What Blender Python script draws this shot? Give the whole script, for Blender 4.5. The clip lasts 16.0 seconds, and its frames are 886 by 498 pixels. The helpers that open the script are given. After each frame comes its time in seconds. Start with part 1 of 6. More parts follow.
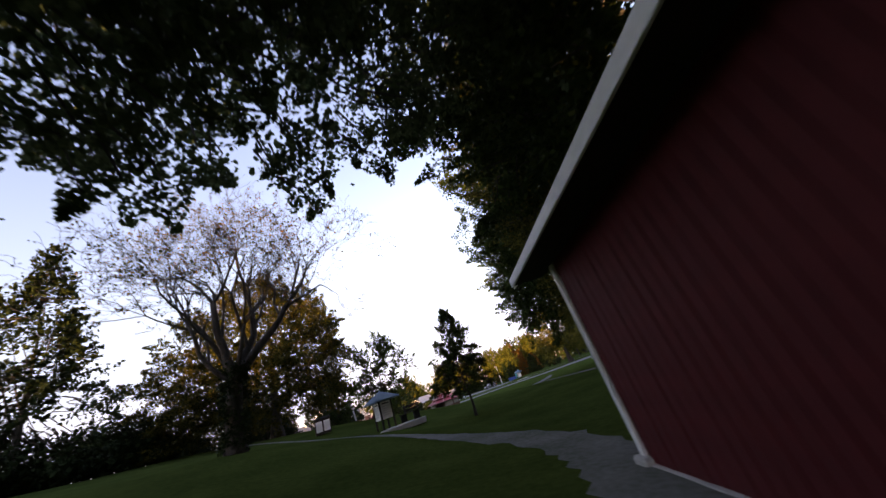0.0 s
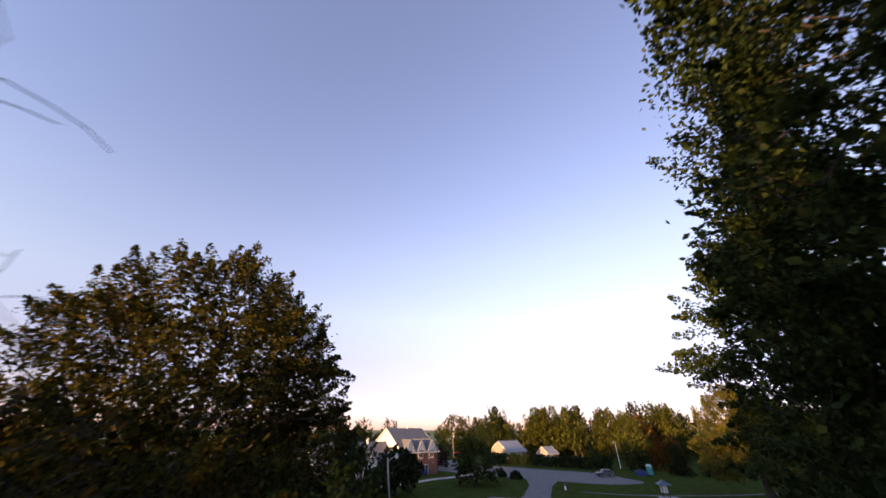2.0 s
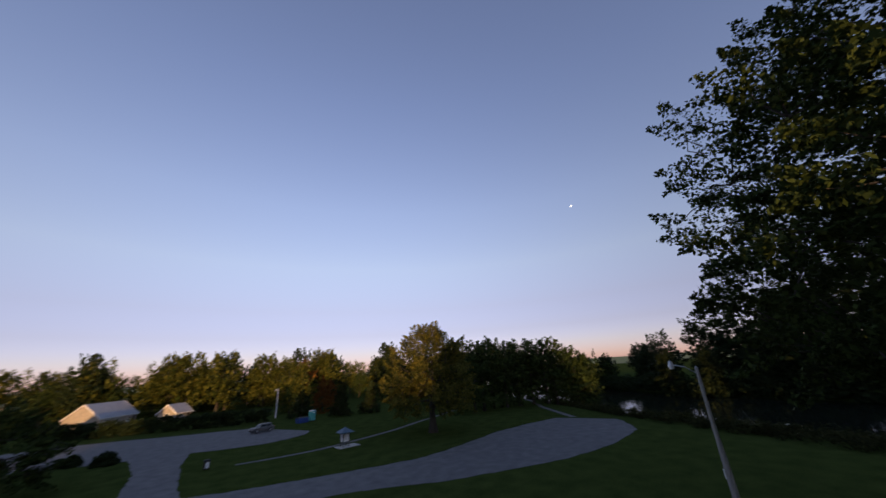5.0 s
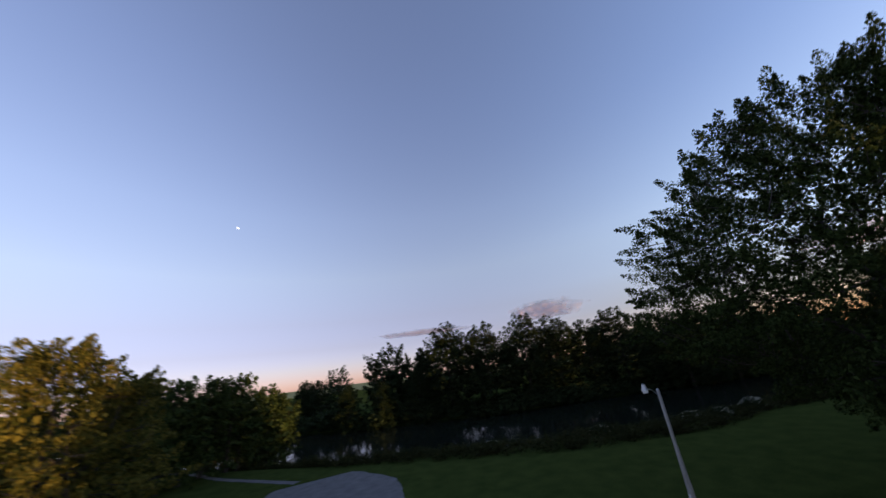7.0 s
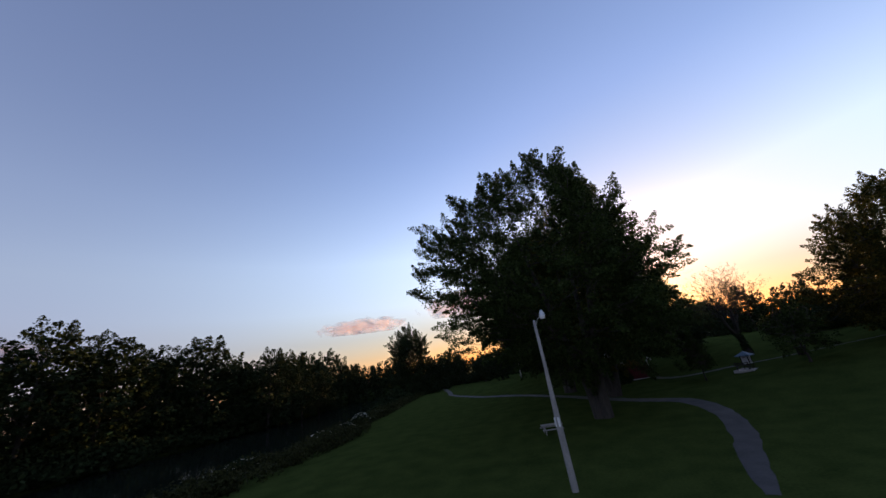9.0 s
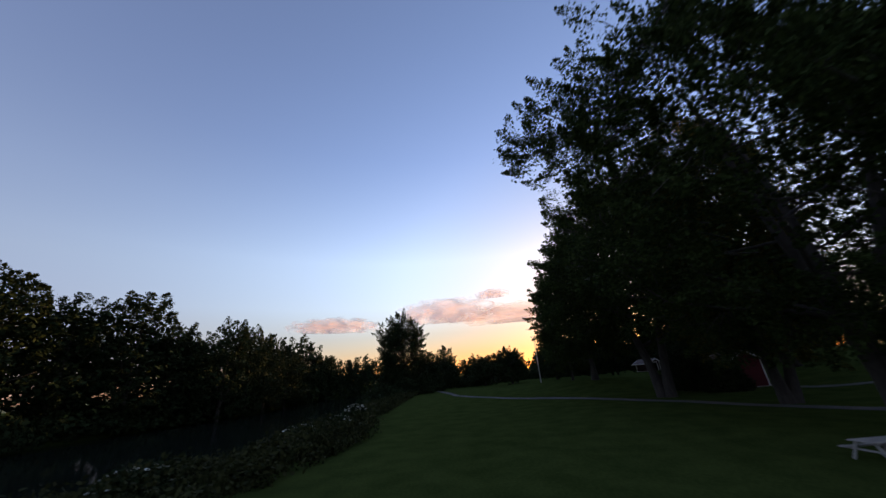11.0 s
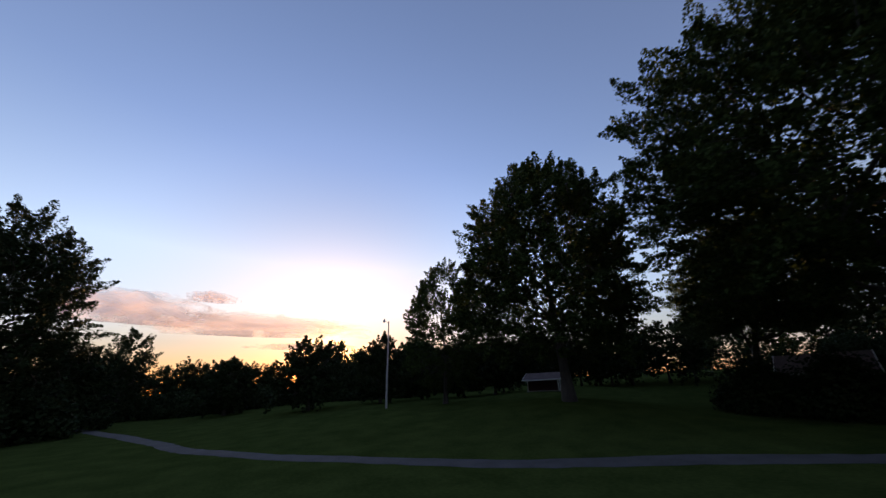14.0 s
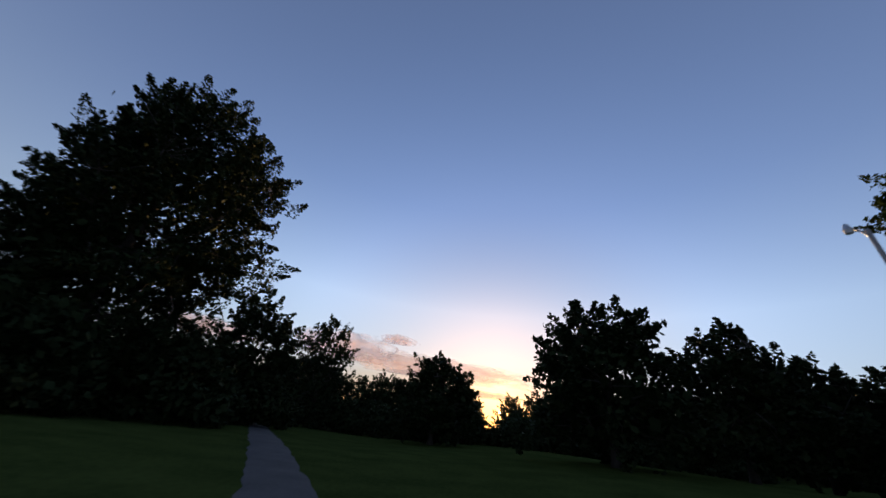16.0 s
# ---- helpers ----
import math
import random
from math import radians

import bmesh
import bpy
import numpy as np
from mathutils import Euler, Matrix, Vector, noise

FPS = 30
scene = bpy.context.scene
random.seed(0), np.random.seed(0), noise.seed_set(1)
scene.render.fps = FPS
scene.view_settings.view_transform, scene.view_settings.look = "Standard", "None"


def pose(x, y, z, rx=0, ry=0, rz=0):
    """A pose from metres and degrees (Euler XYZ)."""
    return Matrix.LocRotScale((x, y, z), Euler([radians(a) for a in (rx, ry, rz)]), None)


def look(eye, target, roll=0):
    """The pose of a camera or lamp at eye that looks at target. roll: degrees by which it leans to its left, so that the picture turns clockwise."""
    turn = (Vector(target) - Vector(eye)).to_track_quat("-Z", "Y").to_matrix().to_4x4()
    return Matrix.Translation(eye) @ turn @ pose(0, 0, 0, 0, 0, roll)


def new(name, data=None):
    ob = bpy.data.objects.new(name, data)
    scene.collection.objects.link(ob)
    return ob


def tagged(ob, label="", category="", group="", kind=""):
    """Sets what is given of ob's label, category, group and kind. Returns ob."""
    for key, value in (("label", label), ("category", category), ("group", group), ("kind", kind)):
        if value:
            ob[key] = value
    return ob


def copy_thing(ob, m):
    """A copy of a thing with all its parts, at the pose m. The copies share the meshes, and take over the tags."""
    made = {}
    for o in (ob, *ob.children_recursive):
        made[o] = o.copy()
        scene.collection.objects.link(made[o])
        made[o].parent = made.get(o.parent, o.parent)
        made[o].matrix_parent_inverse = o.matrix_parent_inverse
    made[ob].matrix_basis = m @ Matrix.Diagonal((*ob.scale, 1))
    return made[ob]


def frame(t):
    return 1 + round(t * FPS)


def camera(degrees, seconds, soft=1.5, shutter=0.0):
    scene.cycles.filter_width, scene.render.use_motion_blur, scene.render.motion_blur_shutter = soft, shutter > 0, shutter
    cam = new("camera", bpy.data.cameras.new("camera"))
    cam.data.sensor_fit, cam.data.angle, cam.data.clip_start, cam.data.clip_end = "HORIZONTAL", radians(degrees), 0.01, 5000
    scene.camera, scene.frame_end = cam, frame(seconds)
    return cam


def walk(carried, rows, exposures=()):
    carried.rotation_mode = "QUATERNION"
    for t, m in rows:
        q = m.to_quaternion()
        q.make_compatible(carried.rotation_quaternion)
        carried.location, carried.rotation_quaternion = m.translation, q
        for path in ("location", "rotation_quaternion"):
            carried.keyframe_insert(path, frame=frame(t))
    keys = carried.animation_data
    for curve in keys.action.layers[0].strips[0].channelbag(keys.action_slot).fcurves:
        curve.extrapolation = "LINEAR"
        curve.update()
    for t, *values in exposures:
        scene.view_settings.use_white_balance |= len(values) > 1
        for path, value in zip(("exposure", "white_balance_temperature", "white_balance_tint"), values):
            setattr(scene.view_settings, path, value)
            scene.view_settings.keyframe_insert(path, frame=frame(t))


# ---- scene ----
PATH = [
    (0, 0.78, 0.92, 1.98, 114.93, 17.80, 2.56),
    (0.5, -0.01, 5.52, 1.85, 115.50, 18.12, 0.83),
    (1, 0.10, 9.88, 1.92, 119.50, 15.42, 9.52),
    (1.5, 0.97, 15.35, 3.96, 125.25, 5.16, 14.44),
    (2, 0.96, 20.07, 9.92, 119.49, -0.09, 16.32),
    (2.5, 0.10, 24.89, 13.73, 100.64, 1.40, 13.42),
    (3, -0.58, 28.83, 15.70, 96.37, 3.70, 10.20),
    (3.5, -0.67, 32.48, 15.39, 96.66, 1.13, 10.80),
    (4, -0.94, 36.36, 13.17, 101.95, 0.91, 9.78),
    (4.5, -2.10, 40.27, 10.58, 107.79, 0.73, -10.21),
    (4.7, -2.40, 42.18, 9.72, 108.97, 1.00, -22.54),
    (6.8, -0.10, 65.20, 12.11, 110.35, 11.95, -85.87),
    (7, 2.60, 67.80, 11.53, 111.10, 6.83, -95.65),
    (7.5, 8.20, 73.60, 9.89, 110.63, 2.42, -123.52),
    (8, 15.19, 77.74, 8.77, 109.25, 3.79, -150.49),
    (8.2, 17.24, 77.61, 8.46, 109.10, 5.14, -155.68),
    (10.3, 34.78, 64.49, 4.54, 112.14, 7.94, -172.56),
    (10.5, 36.38, 63.18, 4.35, 111.84, 6.54, -172.70),
    (11, 37.92, 56.11, 4.43, 111.62, 4.00, -171.92),
    (11.5, 38.71, 48.70, 4.01, 111.92, -2.87, -168.71),
    (12, 39.93, 41.29, 4.14, 112.75, -4.75, -167.78),
    (12.5, 41.75, 33.30, 3.91, 112.63, -4.50, -167.43),
    (13, 44.16, 24.85, 3.45, 112.90, -1.25, -169.08),
    (13.5, 45.41, 15.72, 3.22, 113.68, 0.16, 170.27),
    (14, 48.28, 6.75, 3.62, 113.06, 2.21, 142.36),
    (14.5, 48.59, -1.86, 3.38, 112.95, 2.94, 141.05),
    (15, 47.36, -9.64, 2.87, 111.32, -6.70, 164.88),
    (15.5, 47.23, -17.65, 1.73, 115.86, -11.69, 169.90),
    (16, 47.00, -25.60, 1.33, 120.28, -7.36, 168.63),
]
cam = camera(108, 16.0, shutter=0.2)
walk(cam, [(t, pose(*row)) for t, *row in PATH], exposures=[(0.0, 3.25, 9000, 16), (0.6, 3.48, 8600, 18), (1.5, 2.9, 8150, 20), (2.2, 2.3, 7700, 18), (3.0, 1.82, 7720, 17), (3.5, 1.74, 7720, 17), (4.7, 1.5, 7250, 14), (7.0, 1.87, 7050, 12), (8.2, 1.85, 7200, 13), (11.0, 1.83, 7170, 12), (13.0, 1.80, 7230, 12), (15.0, 1.52, 7100, 11), (16.0, 1.38, 6820, 9)])

# ---- world, sun, exposure ----
SUN_AZ, SUN_EL = 160.5, 4.3          # heading of the sun (degrees left of +y) and its height
sun_dir = Vector((-math.sin(radians(SUN_AZ)) * math.cos(radians(SUN_EL)), math.cos(radians(SUN_AZ)) * math.cos(radians(SUN_EL)), math.sin(radians(SUN_EL))))
world = bpy.data.worlds.new("dusk_sky")
scene.world = world
world.use_nodes = True
wn, wl = world.node_tree.nodes, world.node_tree.links
sky = wn.new("ShaderNodeTexSky")
sky.sky_type = "NISHITA"
sky.sun_disc = False
sky.sun_elevation = radians(SUN_EL)
sky.sun_rotation = math.atan2(sun_dir.x, sun_dir.y)
sky.altitude, sky.air_density, sky.dust_density, sky.ozone_density = 80, 1.0, 0.25, 3.0
wn["Background"].inputs["Strength"].default_value = 0.30
tint = wn.new("ShaderNodeMix")
tint.data_type, tint.blend_type = "RGBA", "MULTIPLY"
tint.inputs[0].default_value = 1.0
tint.inputs[7].default_value = (1.55, 1.0, 0.97, 1)
wl.new(sky.outputs["Color"], tint.inputs[6])
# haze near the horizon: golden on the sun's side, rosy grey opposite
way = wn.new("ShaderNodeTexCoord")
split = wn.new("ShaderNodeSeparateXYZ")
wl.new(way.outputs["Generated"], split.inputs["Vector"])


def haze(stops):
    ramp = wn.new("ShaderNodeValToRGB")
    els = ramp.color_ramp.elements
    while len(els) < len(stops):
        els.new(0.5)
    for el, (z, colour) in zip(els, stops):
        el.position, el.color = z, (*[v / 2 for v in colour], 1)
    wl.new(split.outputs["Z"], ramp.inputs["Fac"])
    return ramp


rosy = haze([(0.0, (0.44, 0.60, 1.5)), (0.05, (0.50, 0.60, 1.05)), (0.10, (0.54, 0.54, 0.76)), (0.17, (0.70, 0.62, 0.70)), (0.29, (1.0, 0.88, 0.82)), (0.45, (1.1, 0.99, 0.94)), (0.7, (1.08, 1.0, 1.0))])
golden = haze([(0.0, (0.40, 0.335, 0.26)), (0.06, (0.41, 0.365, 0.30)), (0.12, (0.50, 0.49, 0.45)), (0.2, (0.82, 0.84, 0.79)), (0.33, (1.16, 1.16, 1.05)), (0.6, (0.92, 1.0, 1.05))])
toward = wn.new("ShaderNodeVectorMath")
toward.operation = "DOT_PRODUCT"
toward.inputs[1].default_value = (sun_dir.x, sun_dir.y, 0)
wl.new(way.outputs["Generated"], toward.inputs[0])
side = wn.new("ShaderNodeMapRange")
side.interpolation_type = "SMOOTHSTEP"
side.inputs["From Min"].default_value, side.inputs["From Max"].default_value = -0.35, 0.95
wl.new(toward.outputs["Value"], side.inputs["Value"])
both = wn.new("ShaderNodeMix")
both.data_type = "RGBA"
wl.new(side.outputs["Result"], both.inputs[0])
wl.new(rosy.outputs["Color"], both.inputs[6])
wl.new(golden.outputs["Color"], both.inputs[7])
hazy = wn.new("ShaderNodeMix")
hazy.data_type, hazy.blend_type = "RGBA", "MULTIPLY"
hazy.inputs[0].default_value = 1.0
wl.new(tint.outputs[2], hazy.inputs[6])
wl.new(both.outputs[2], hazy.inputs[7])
# the bright patch round the sun is veiled by thin haze
full = wn.new("ShaderNodeVectorMath")
full.operation = "DOT_PRODUCT"
full.inputs[1].default_value = sun_dir
wl.new(way.outputs["Generated"], full.inputs[0])
close = wn.new("ShaderNodeMapRange")
close.interpolation_type = "SMOOTHSTEP"
close.inputs["From Min"].default_value, close.inputs["From Max"].default_value = 0.80, 1.0
wl.new(full.outputs["Value"], close.inputs["Value"])
veil = wn.new("ShaderNodeMix")
veil.data_type, veil.blend_type = "RGBA", "MULTIPLY"
veil.inputs[7].default_value = (0.82, 0.80, 0.74, 1)
wl.new(close.outputs["Result"], veil.inputs[0])
wl.new(hazy.outputs[2], veil.inputs[6])
# the glow close round the low sun
near = wn.new("ShaderNodeMapRange")
near.inputs["From Min"].default_value, near.inputs["From Max"].default_value = 0.988, 1.0
wl.new(full.outputs["Value"], near.inputs["Value"])
peak = wn.new("ShaderNodeMath")
peak.operation = "POWER"
peak.inputs[1].default_value = 3.0
wl.new(near.outputs["Result"], peak.inputs[0])
aureole = wn.new("ShaderNodeMix")
aureole.data_type, aureole.blend_type = "RGBA", "ADD"
aureole.inputs[7].default_value = (2.6, 1.35, 0.32, 1)
wl.new(peak.outputs[0], aureole.inputs[0])
wl.new(veil.outputs[2], aureole.inputs[6])
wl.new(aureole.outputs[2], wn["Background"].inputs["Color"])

sun_lamp = bpy.data.lights.new("sun", "SUN")
sun_lamp.energy, sun_lamp.angle, sun_lamp.color = 2.0, radians(0.8), (1.0, 0.60, 0.28)
sun_ob = new("sun", sun_lamp)
beam = Matrix.Rotation(radians(-4.0), 3, "Z") @ Vector((sun_dir.x, sun_dir.y, math.tan(radians(3.6))))
sun_ob.matrix_world = look((0, 0, 60), Vector((0, 0, 60)) - beam)

# ---- materials ----


def shader(name, rough=0.8, metal=0.0, spec=0.3):
    m = bpy.data.materials.new(name)
    m.use_nodes = True
    p = m.node_tree.nodes["Principled BSDF"]
    p.inputs["Roughness"].default_value = rough
    p.inputs["Metallic"].default_value = metal
    p.inputs["Specular IOR Level"].default_value = spec
    return m, m.node_tree.nodes, m.node_tree.links, p


def grained(name, dark, light, scale=4.0, fine=40.0, rough=0.85, bump=0.3, metal=0.0, spec=0.3, island=0.0, piece=0.0, stretch=(1, 1, 1), depth=0.02):
    """Two scales of noise between two colours, with relief; island and piece vary leaf by leaf and piece by piece."""
    m, n, l, p = shader(name, rough, metal, spec)
    co = n.new("ShaderNodeTexCoord")
    mp = n.new("ShaderNodeMapping")
    mp.inputs["Scale"].default_value = stretch
    l.new(co.outputs["Object"], mp.inputs["Vector"])
    a, b = n.new("ShaderNodeTexNoise"), n.new("ShaderNodeTexNoise")
    for tex, sc in ((a, scale), (b, fine)):
        tex.inputs["Scale"].default_value = sc
        tex.inputs["Detail"].default_value = 5
        l.new(mp.outputs["Vector"], tex.inputs["Vector"])
    mix = n.new("ShaderNodeMath")
    mix.operation = "MULTIPLY_ADD"
    l.new(b.outputs["Fac"], mix.inputs[0])
    mix.inputs[1].default_value = 0.45
    half = n.new("ShaderNodeMath")
    half.operation = "MULTIPLY"
    l.new(a.outputs["Fac"], half.inputs[0])
    half.inputs[1].default_value = 0.55
    l.new(half.outputs[0], mix.inputs[2])
    fac = mix.outputs[0]
    for amount, node, out in ((island, "ShaderNodeNewGeometry", "Random Per Island"), (piece, "ShaderNodeObjectInfo", "Random")):
        if amount:
            src = n.new(node)
            add = n.new("ShaderNodeMath")
            add.operation = "MULTIPLY_ADD"
            l.new(src.outputs[out], add.inputs[0])
            add.inputs[1].default_value = amount
            sub = n.new("ShaderNodeMath")
            sub.operation = "SUBTRACT"
            l.new(fac, sub.inputs[0])
            sub.inputs[1].default_value = amount / 2
            l.new(sub.outputs[0], add.inputs[2])
            fac = add.outputs[0]
    ramp = n.new("ShaderNodeValToRGB")
    ramp.color_ramp.elements[0].position, ramp.color_ramp.elements[1].position = 0.3, 0.7
    ramp.color_ramp.elements[0].color, ramp.color_ramp.elements[1].color = (*dark, 1), (*light, 1)
    l.new(fac, ramp.inputs["Fac"])
    l.new(ramp.outputs["Color"], p.inputs["Base Color"])
    if bump:
        bp = n.new("ShaderNodeBump")
        bp.inputs["Strength"].default_value = bump
        bp.inputs["Distance"].default_value = depth
        l.new(fac, bp.inputs["Height"])
        l.new(bp.outputs["Normal"], p.inputs["Normal"])
    return m


def leafy(name, dark, light, thin=0.35, vary=0.55):
    """Leaves: colour from clump to clump and leaf to leaf, some light shining through."""
    m = grained(name, dark, light, scale=0.5, fine=3.0, rough=0.6, bump=0, island=vary, spec=0.02)
    n, l = m.node_tree.nodes, m.node_tree.links
    p, out = n["Principled BSDF"], n["Material Output"]
    tr = n.new("ShaderNodeBsdfTranslucent")
    mix = n.new("ShaderNodeMixShader")
    mix.inputs["Fac"].default_value = thin
    l.new(p.inputs["Base Color"].links[0].from_socket, tr.inputs["Color"])
    l.new(p.outputs["BSDF"], mix.inputs[1])
    l.new(tr.outputs["BSDF"], mix.inputs[2])
    l.new(mix.outputs["Shader"], out.inputs["Surface"])
    return m


M_GRASS = grained("mown_grass", (0.0232, 0.0362, 0.0094), (0.056, 0.0765, 0.0203), scale=0.5, fine=7.0, rough=1.0, bump=0.6, depth=0.05, spec=0.0)
M_GRAVEL = grained("grey_gravel", (0.075, 0.074, 0.076), (0.165, 0.16, 0.158), scale=0.8, fine=22.0, rough=0.95, bump=0.5, depth=0.02)
M_PATH = grained("pale_path_gravel", (0.036, 0.036, 0.037), (0.088, 0.086, 0.085), scale=0.8, fine=16.0, rough=0.95, bump=0.5, depth=0.02)
M_TRACK = grained("worn_track", (0.022, 0.036, 0.012), (0.125, 0.122, 0.116), scale=0.7, fine=10.0, rough=0.95, bump=0.5, depth=0.02)
M_CONCRETE = grained("concrete", (0.28, 0.27, 0.25), (0.46, 0.44, 0.41), scale=1.2, fine=25.0, rough=0.9, bump=0.2)
M_BARK = grained("bark", (0.021, 0.018, 0.015), (0.068, 0.059, 0.050), scale=3.0, fine=14.0, rough=0.95, bump=0.8, stretch=(1, 1, 0.25), depth=0.05)
M_LEAF = leafy("maple_leaves", (0.018, 0.031, 0.009), (0.052, 0.075, 0.023), thin=0.22)
# gold of the low sun put into the leaf colour of far woods
M_LEAF_GOLD = leafy("sun_gilded_leaves", (0.032, 0.047, 0.011), (0.120, 0.122, 0.026), thin=0.4)
# the oak's low sunlight is mixed into this brighter, golden leaf colour
M_LEAF_OAK = leafy("sunlit_oak_leaves", (0.048, 0.058, 0.014), (0.165, 0.146, 0.032), thin=0.36)
M_LEAF_OLIVE = leafy("olive_leaves", (0.020, 0.027, 0.007), (0.088, 0.074, 0.016), thin=0.2)
# leaning maple's leaves, with the sun's warm light coloured in
M_LEAF_AMBER = leafy("sunlit_maple_leaves", (0.030, 0.038, 0.010), (0.130, 0.110, 0.024), thin=0.35)
# dark foliage; also holds the shade of backlit sunset-side trees in its colour
M_LEAF_DARK = leafy("dark_and_shaded_leaves", (0.012, 0.020, 0.008), (0.028, 0.040, 0.016), thin=0.02, vary=0.3)
M_LEAF_RED = leafy("russet_leaves", (0.07, 0.035, 0.012), (0.16, 0.075, 0.02))
M_LEAF_PURPLE = leafy("purple_leaves", (0.022, 0.010, 0.014), (0.055, 0.020, 0.022))
M_LEAF_NEAR = leafy("overhanging_leaves", (0.036, 0.056, 0.024), (0.096, 0.125, 0.054), thin=0.45)
M_REED = leafy("bank_weeds", (0.017, 0.021, 0.007), (0.048, 0.052, 0.019), thin=0.15)
M_FLOWER = grained("cream_flowers", (0.45, 0.44, 0.34), (0.75, 0.73, 0.6), scale=6, fine=30, rough=0.8, bump=0)
M_REDWALL = grained("red_painted_boards", (0.050, 0.004, 0.006), (0.115, 0.010, 0.012), scale=1.5, fine=18.0, rough=0.75, bump=0.25, stretch=(1, 1, 0.2))
M_DARKRED = grained("dark_red_boards", (0.022, 0.007, 0.007), (0.05, 0.014, 0.013), scale=1.5, fine=18.0, rough=0.85, bump=0.25, stretch=(1, 1, 0.2))
M_WHITE = grained("white_paint", (0.55, 0.54, 0.52), (0.80, 0.79, 0.76), scale=1.0, fine=14.0, rough=0.6, bump=0.1)
M_SIDING = grained("white_siding", (0.62, 0.61, 0.60), (0.80, 0.79, 0.77), scale=0.8, fine=8.0, rough=0.6, bump=0.1)
# dark timber, taken down further to carry the shade under the shed eaves
M_DARKWOOD = grained("dark_timber_and_eave_shade", (0.012, 0.009, 0.007), (0.036, 0.026, 0.02), scale=2.0, fine=22.0, rough=0.8, bump=0.3, stretch=(1, 1, 0.2))
M_BROWNWOOD = grained("brown_timber", (0.09, 0.045, 0.028), (0.19, 0.10, 0.06), scale=2.0, fine=22.0, rough=0.8, bump=0.3)
M_GREYWOOD = grained("weathered_timber", (0.20, 0.185, 0.17), (0.40, 0.37, 0.34), scale=2.0, fine=20.0, rough=0.85, bump=0.35, stretch=(1, 1, 0.3))
M_ROOF = grained("grey_shingles", (0.085, 0.09, 0.10), (0.16, 0.165, 0.18), scale=1.2, fine=9.0, rough=0.9, bump=0.4, piece=0.2)
M_ROOFBROWN = grained("brown_shingles", (0.07, 0.05, 0.045), (0.15, 0.11, 0.10), scale=1.2, fine=9.0, rough=0.9, bump=0.4)
M_REDROOF = grained("red_metal_roof", (0.22, 0.018, 0.022), (0.36, 0.045, 0.045), scale=1.0, fine=10.0, rough=0.5, bump=0.1, piece=0.25)
M_PINKTRIM = grained("pale_red_trim", (0.42, 0.22, 0.20), (0.58, 0.34, 0.30), scale=2.0, fine=14.0, rough=0.6, bump=0.1)
M_BLUEROOF = grained("blue_grey_roof", (0.05, 0.09, 0.13), (0.11, 0.17, 0.22), scale=1.2, fine=10.0, rough=0.6, bump=0.15)
M_BRICK = grained("red_brown_brick", (0.14, 0.060, 0.050), (0.26, 0.115, 0.09), scale=1.2, fine=12.0, rough=0.9, bump=0.3)
M_METAL = grained("galvanised_steel", (0.32, 0.33, 0.35), (0.55, 0.56, 0.58), scale=2.0, fine=18.0, rough=0.45, bump=0.1, metal=0.7)
M_PLASTIC_BLUE = grained("blue_plastic", (0.015, 0.04, 0.16), (0.03, 0.07, 0.24), scale=2, fine=14, rough=0.5, bump=0.05)
M_TEAL = grained("teal_plastic", (0.04, 0.26, 0.25), (0.07, 0.36, 0.34), scale=2, fine=14, rough=0.5, bump=0.05)
M_BLACK = grained("black_rubber", (0.012, 0.012, 0.013), (0.035, 0.035, 0.037), scale=4, fine=30, rough=0.7, bump=0.1)
M_CARPAINT = grained("silver_car_paint", (0.10, 0.103, 0.108), (0.17, 0.173, 0.18), scale=1, fine=60, rough=0.3, bump=0.0, metal=0.5)
M_TAN = grained("tan_stone", (0.22, 0.19, 0.16), (0.38, 0.34, 0.29), scale=1.5, fine=10, rough=0.9, bump=0.3)
M_WHITEROOF = grained("pale_metal_roof", (0.22, 0.23, 0.25), (0.34, 0.35, 0.38), scale=0.7, fine=8, rough=0.5, bump=0.05)
M_FIELD = grained("green_field", (0.075, 0.115, 0.03), (0.15, 0.185, 0.06), scale=0.01, fine=0.25, rough=0.95, bump=0)
M_PAPER = grained("notice_paper", (0.5, 0.5, 0.5), (0.72, 0.72, 0.72), scale=2.5, fine=12, rough=0.7, bump=0)
M_REDSIGN = grained("red_sign", (0.42, 0.05, 0.03), (0.6, 0.10, 0.05), scale=2, fine=10, rough=0.5, bump=0)
M_SLATE = grained("dark_floor", (0.06, 0.055, 0.05), (0.13, 0.12, 0.11), scale=2, fine=14, rough=0.85, bump=0.2)


def glass_pane():
    m, n, l, p = shader("window_glass", 0.06, 0.0, 0.7)
    p.inputs["Base Color"].default_value = (0.03, 0.035, 0.045, 1)
    return m


M_GLASS = glass_pane()


def water_mat():
    m, n, l, p = shader("river_water", 0.04, 0.0, 0.5)
    p.inputs["Base Color"].default_value = (0.008, 0.012, 0.010, 1)
    co = n.new("ShaderNodeTexCoord")
    tex = n.new("ShaderNodeTexNoise")
    tex.inputs["Scale"].default_value = 0.9
    tex.inputs["Detail"].default_value = 4
    bp = n.new("ShaderNodeBump")
    bp.inputs["Strength"].default_value = 0.35
    bp.inputs["Distance"].default_value = 0.05
    l.new(co.outputs["Object"], tex.inputs["Vector"])
    l.new(tex.outputs["Fac"], bp.inputs["Height"])
    l.new(bp.outputs["Normal"], p.inputs["Normal"])
    return m


M_WATER = water_mat()

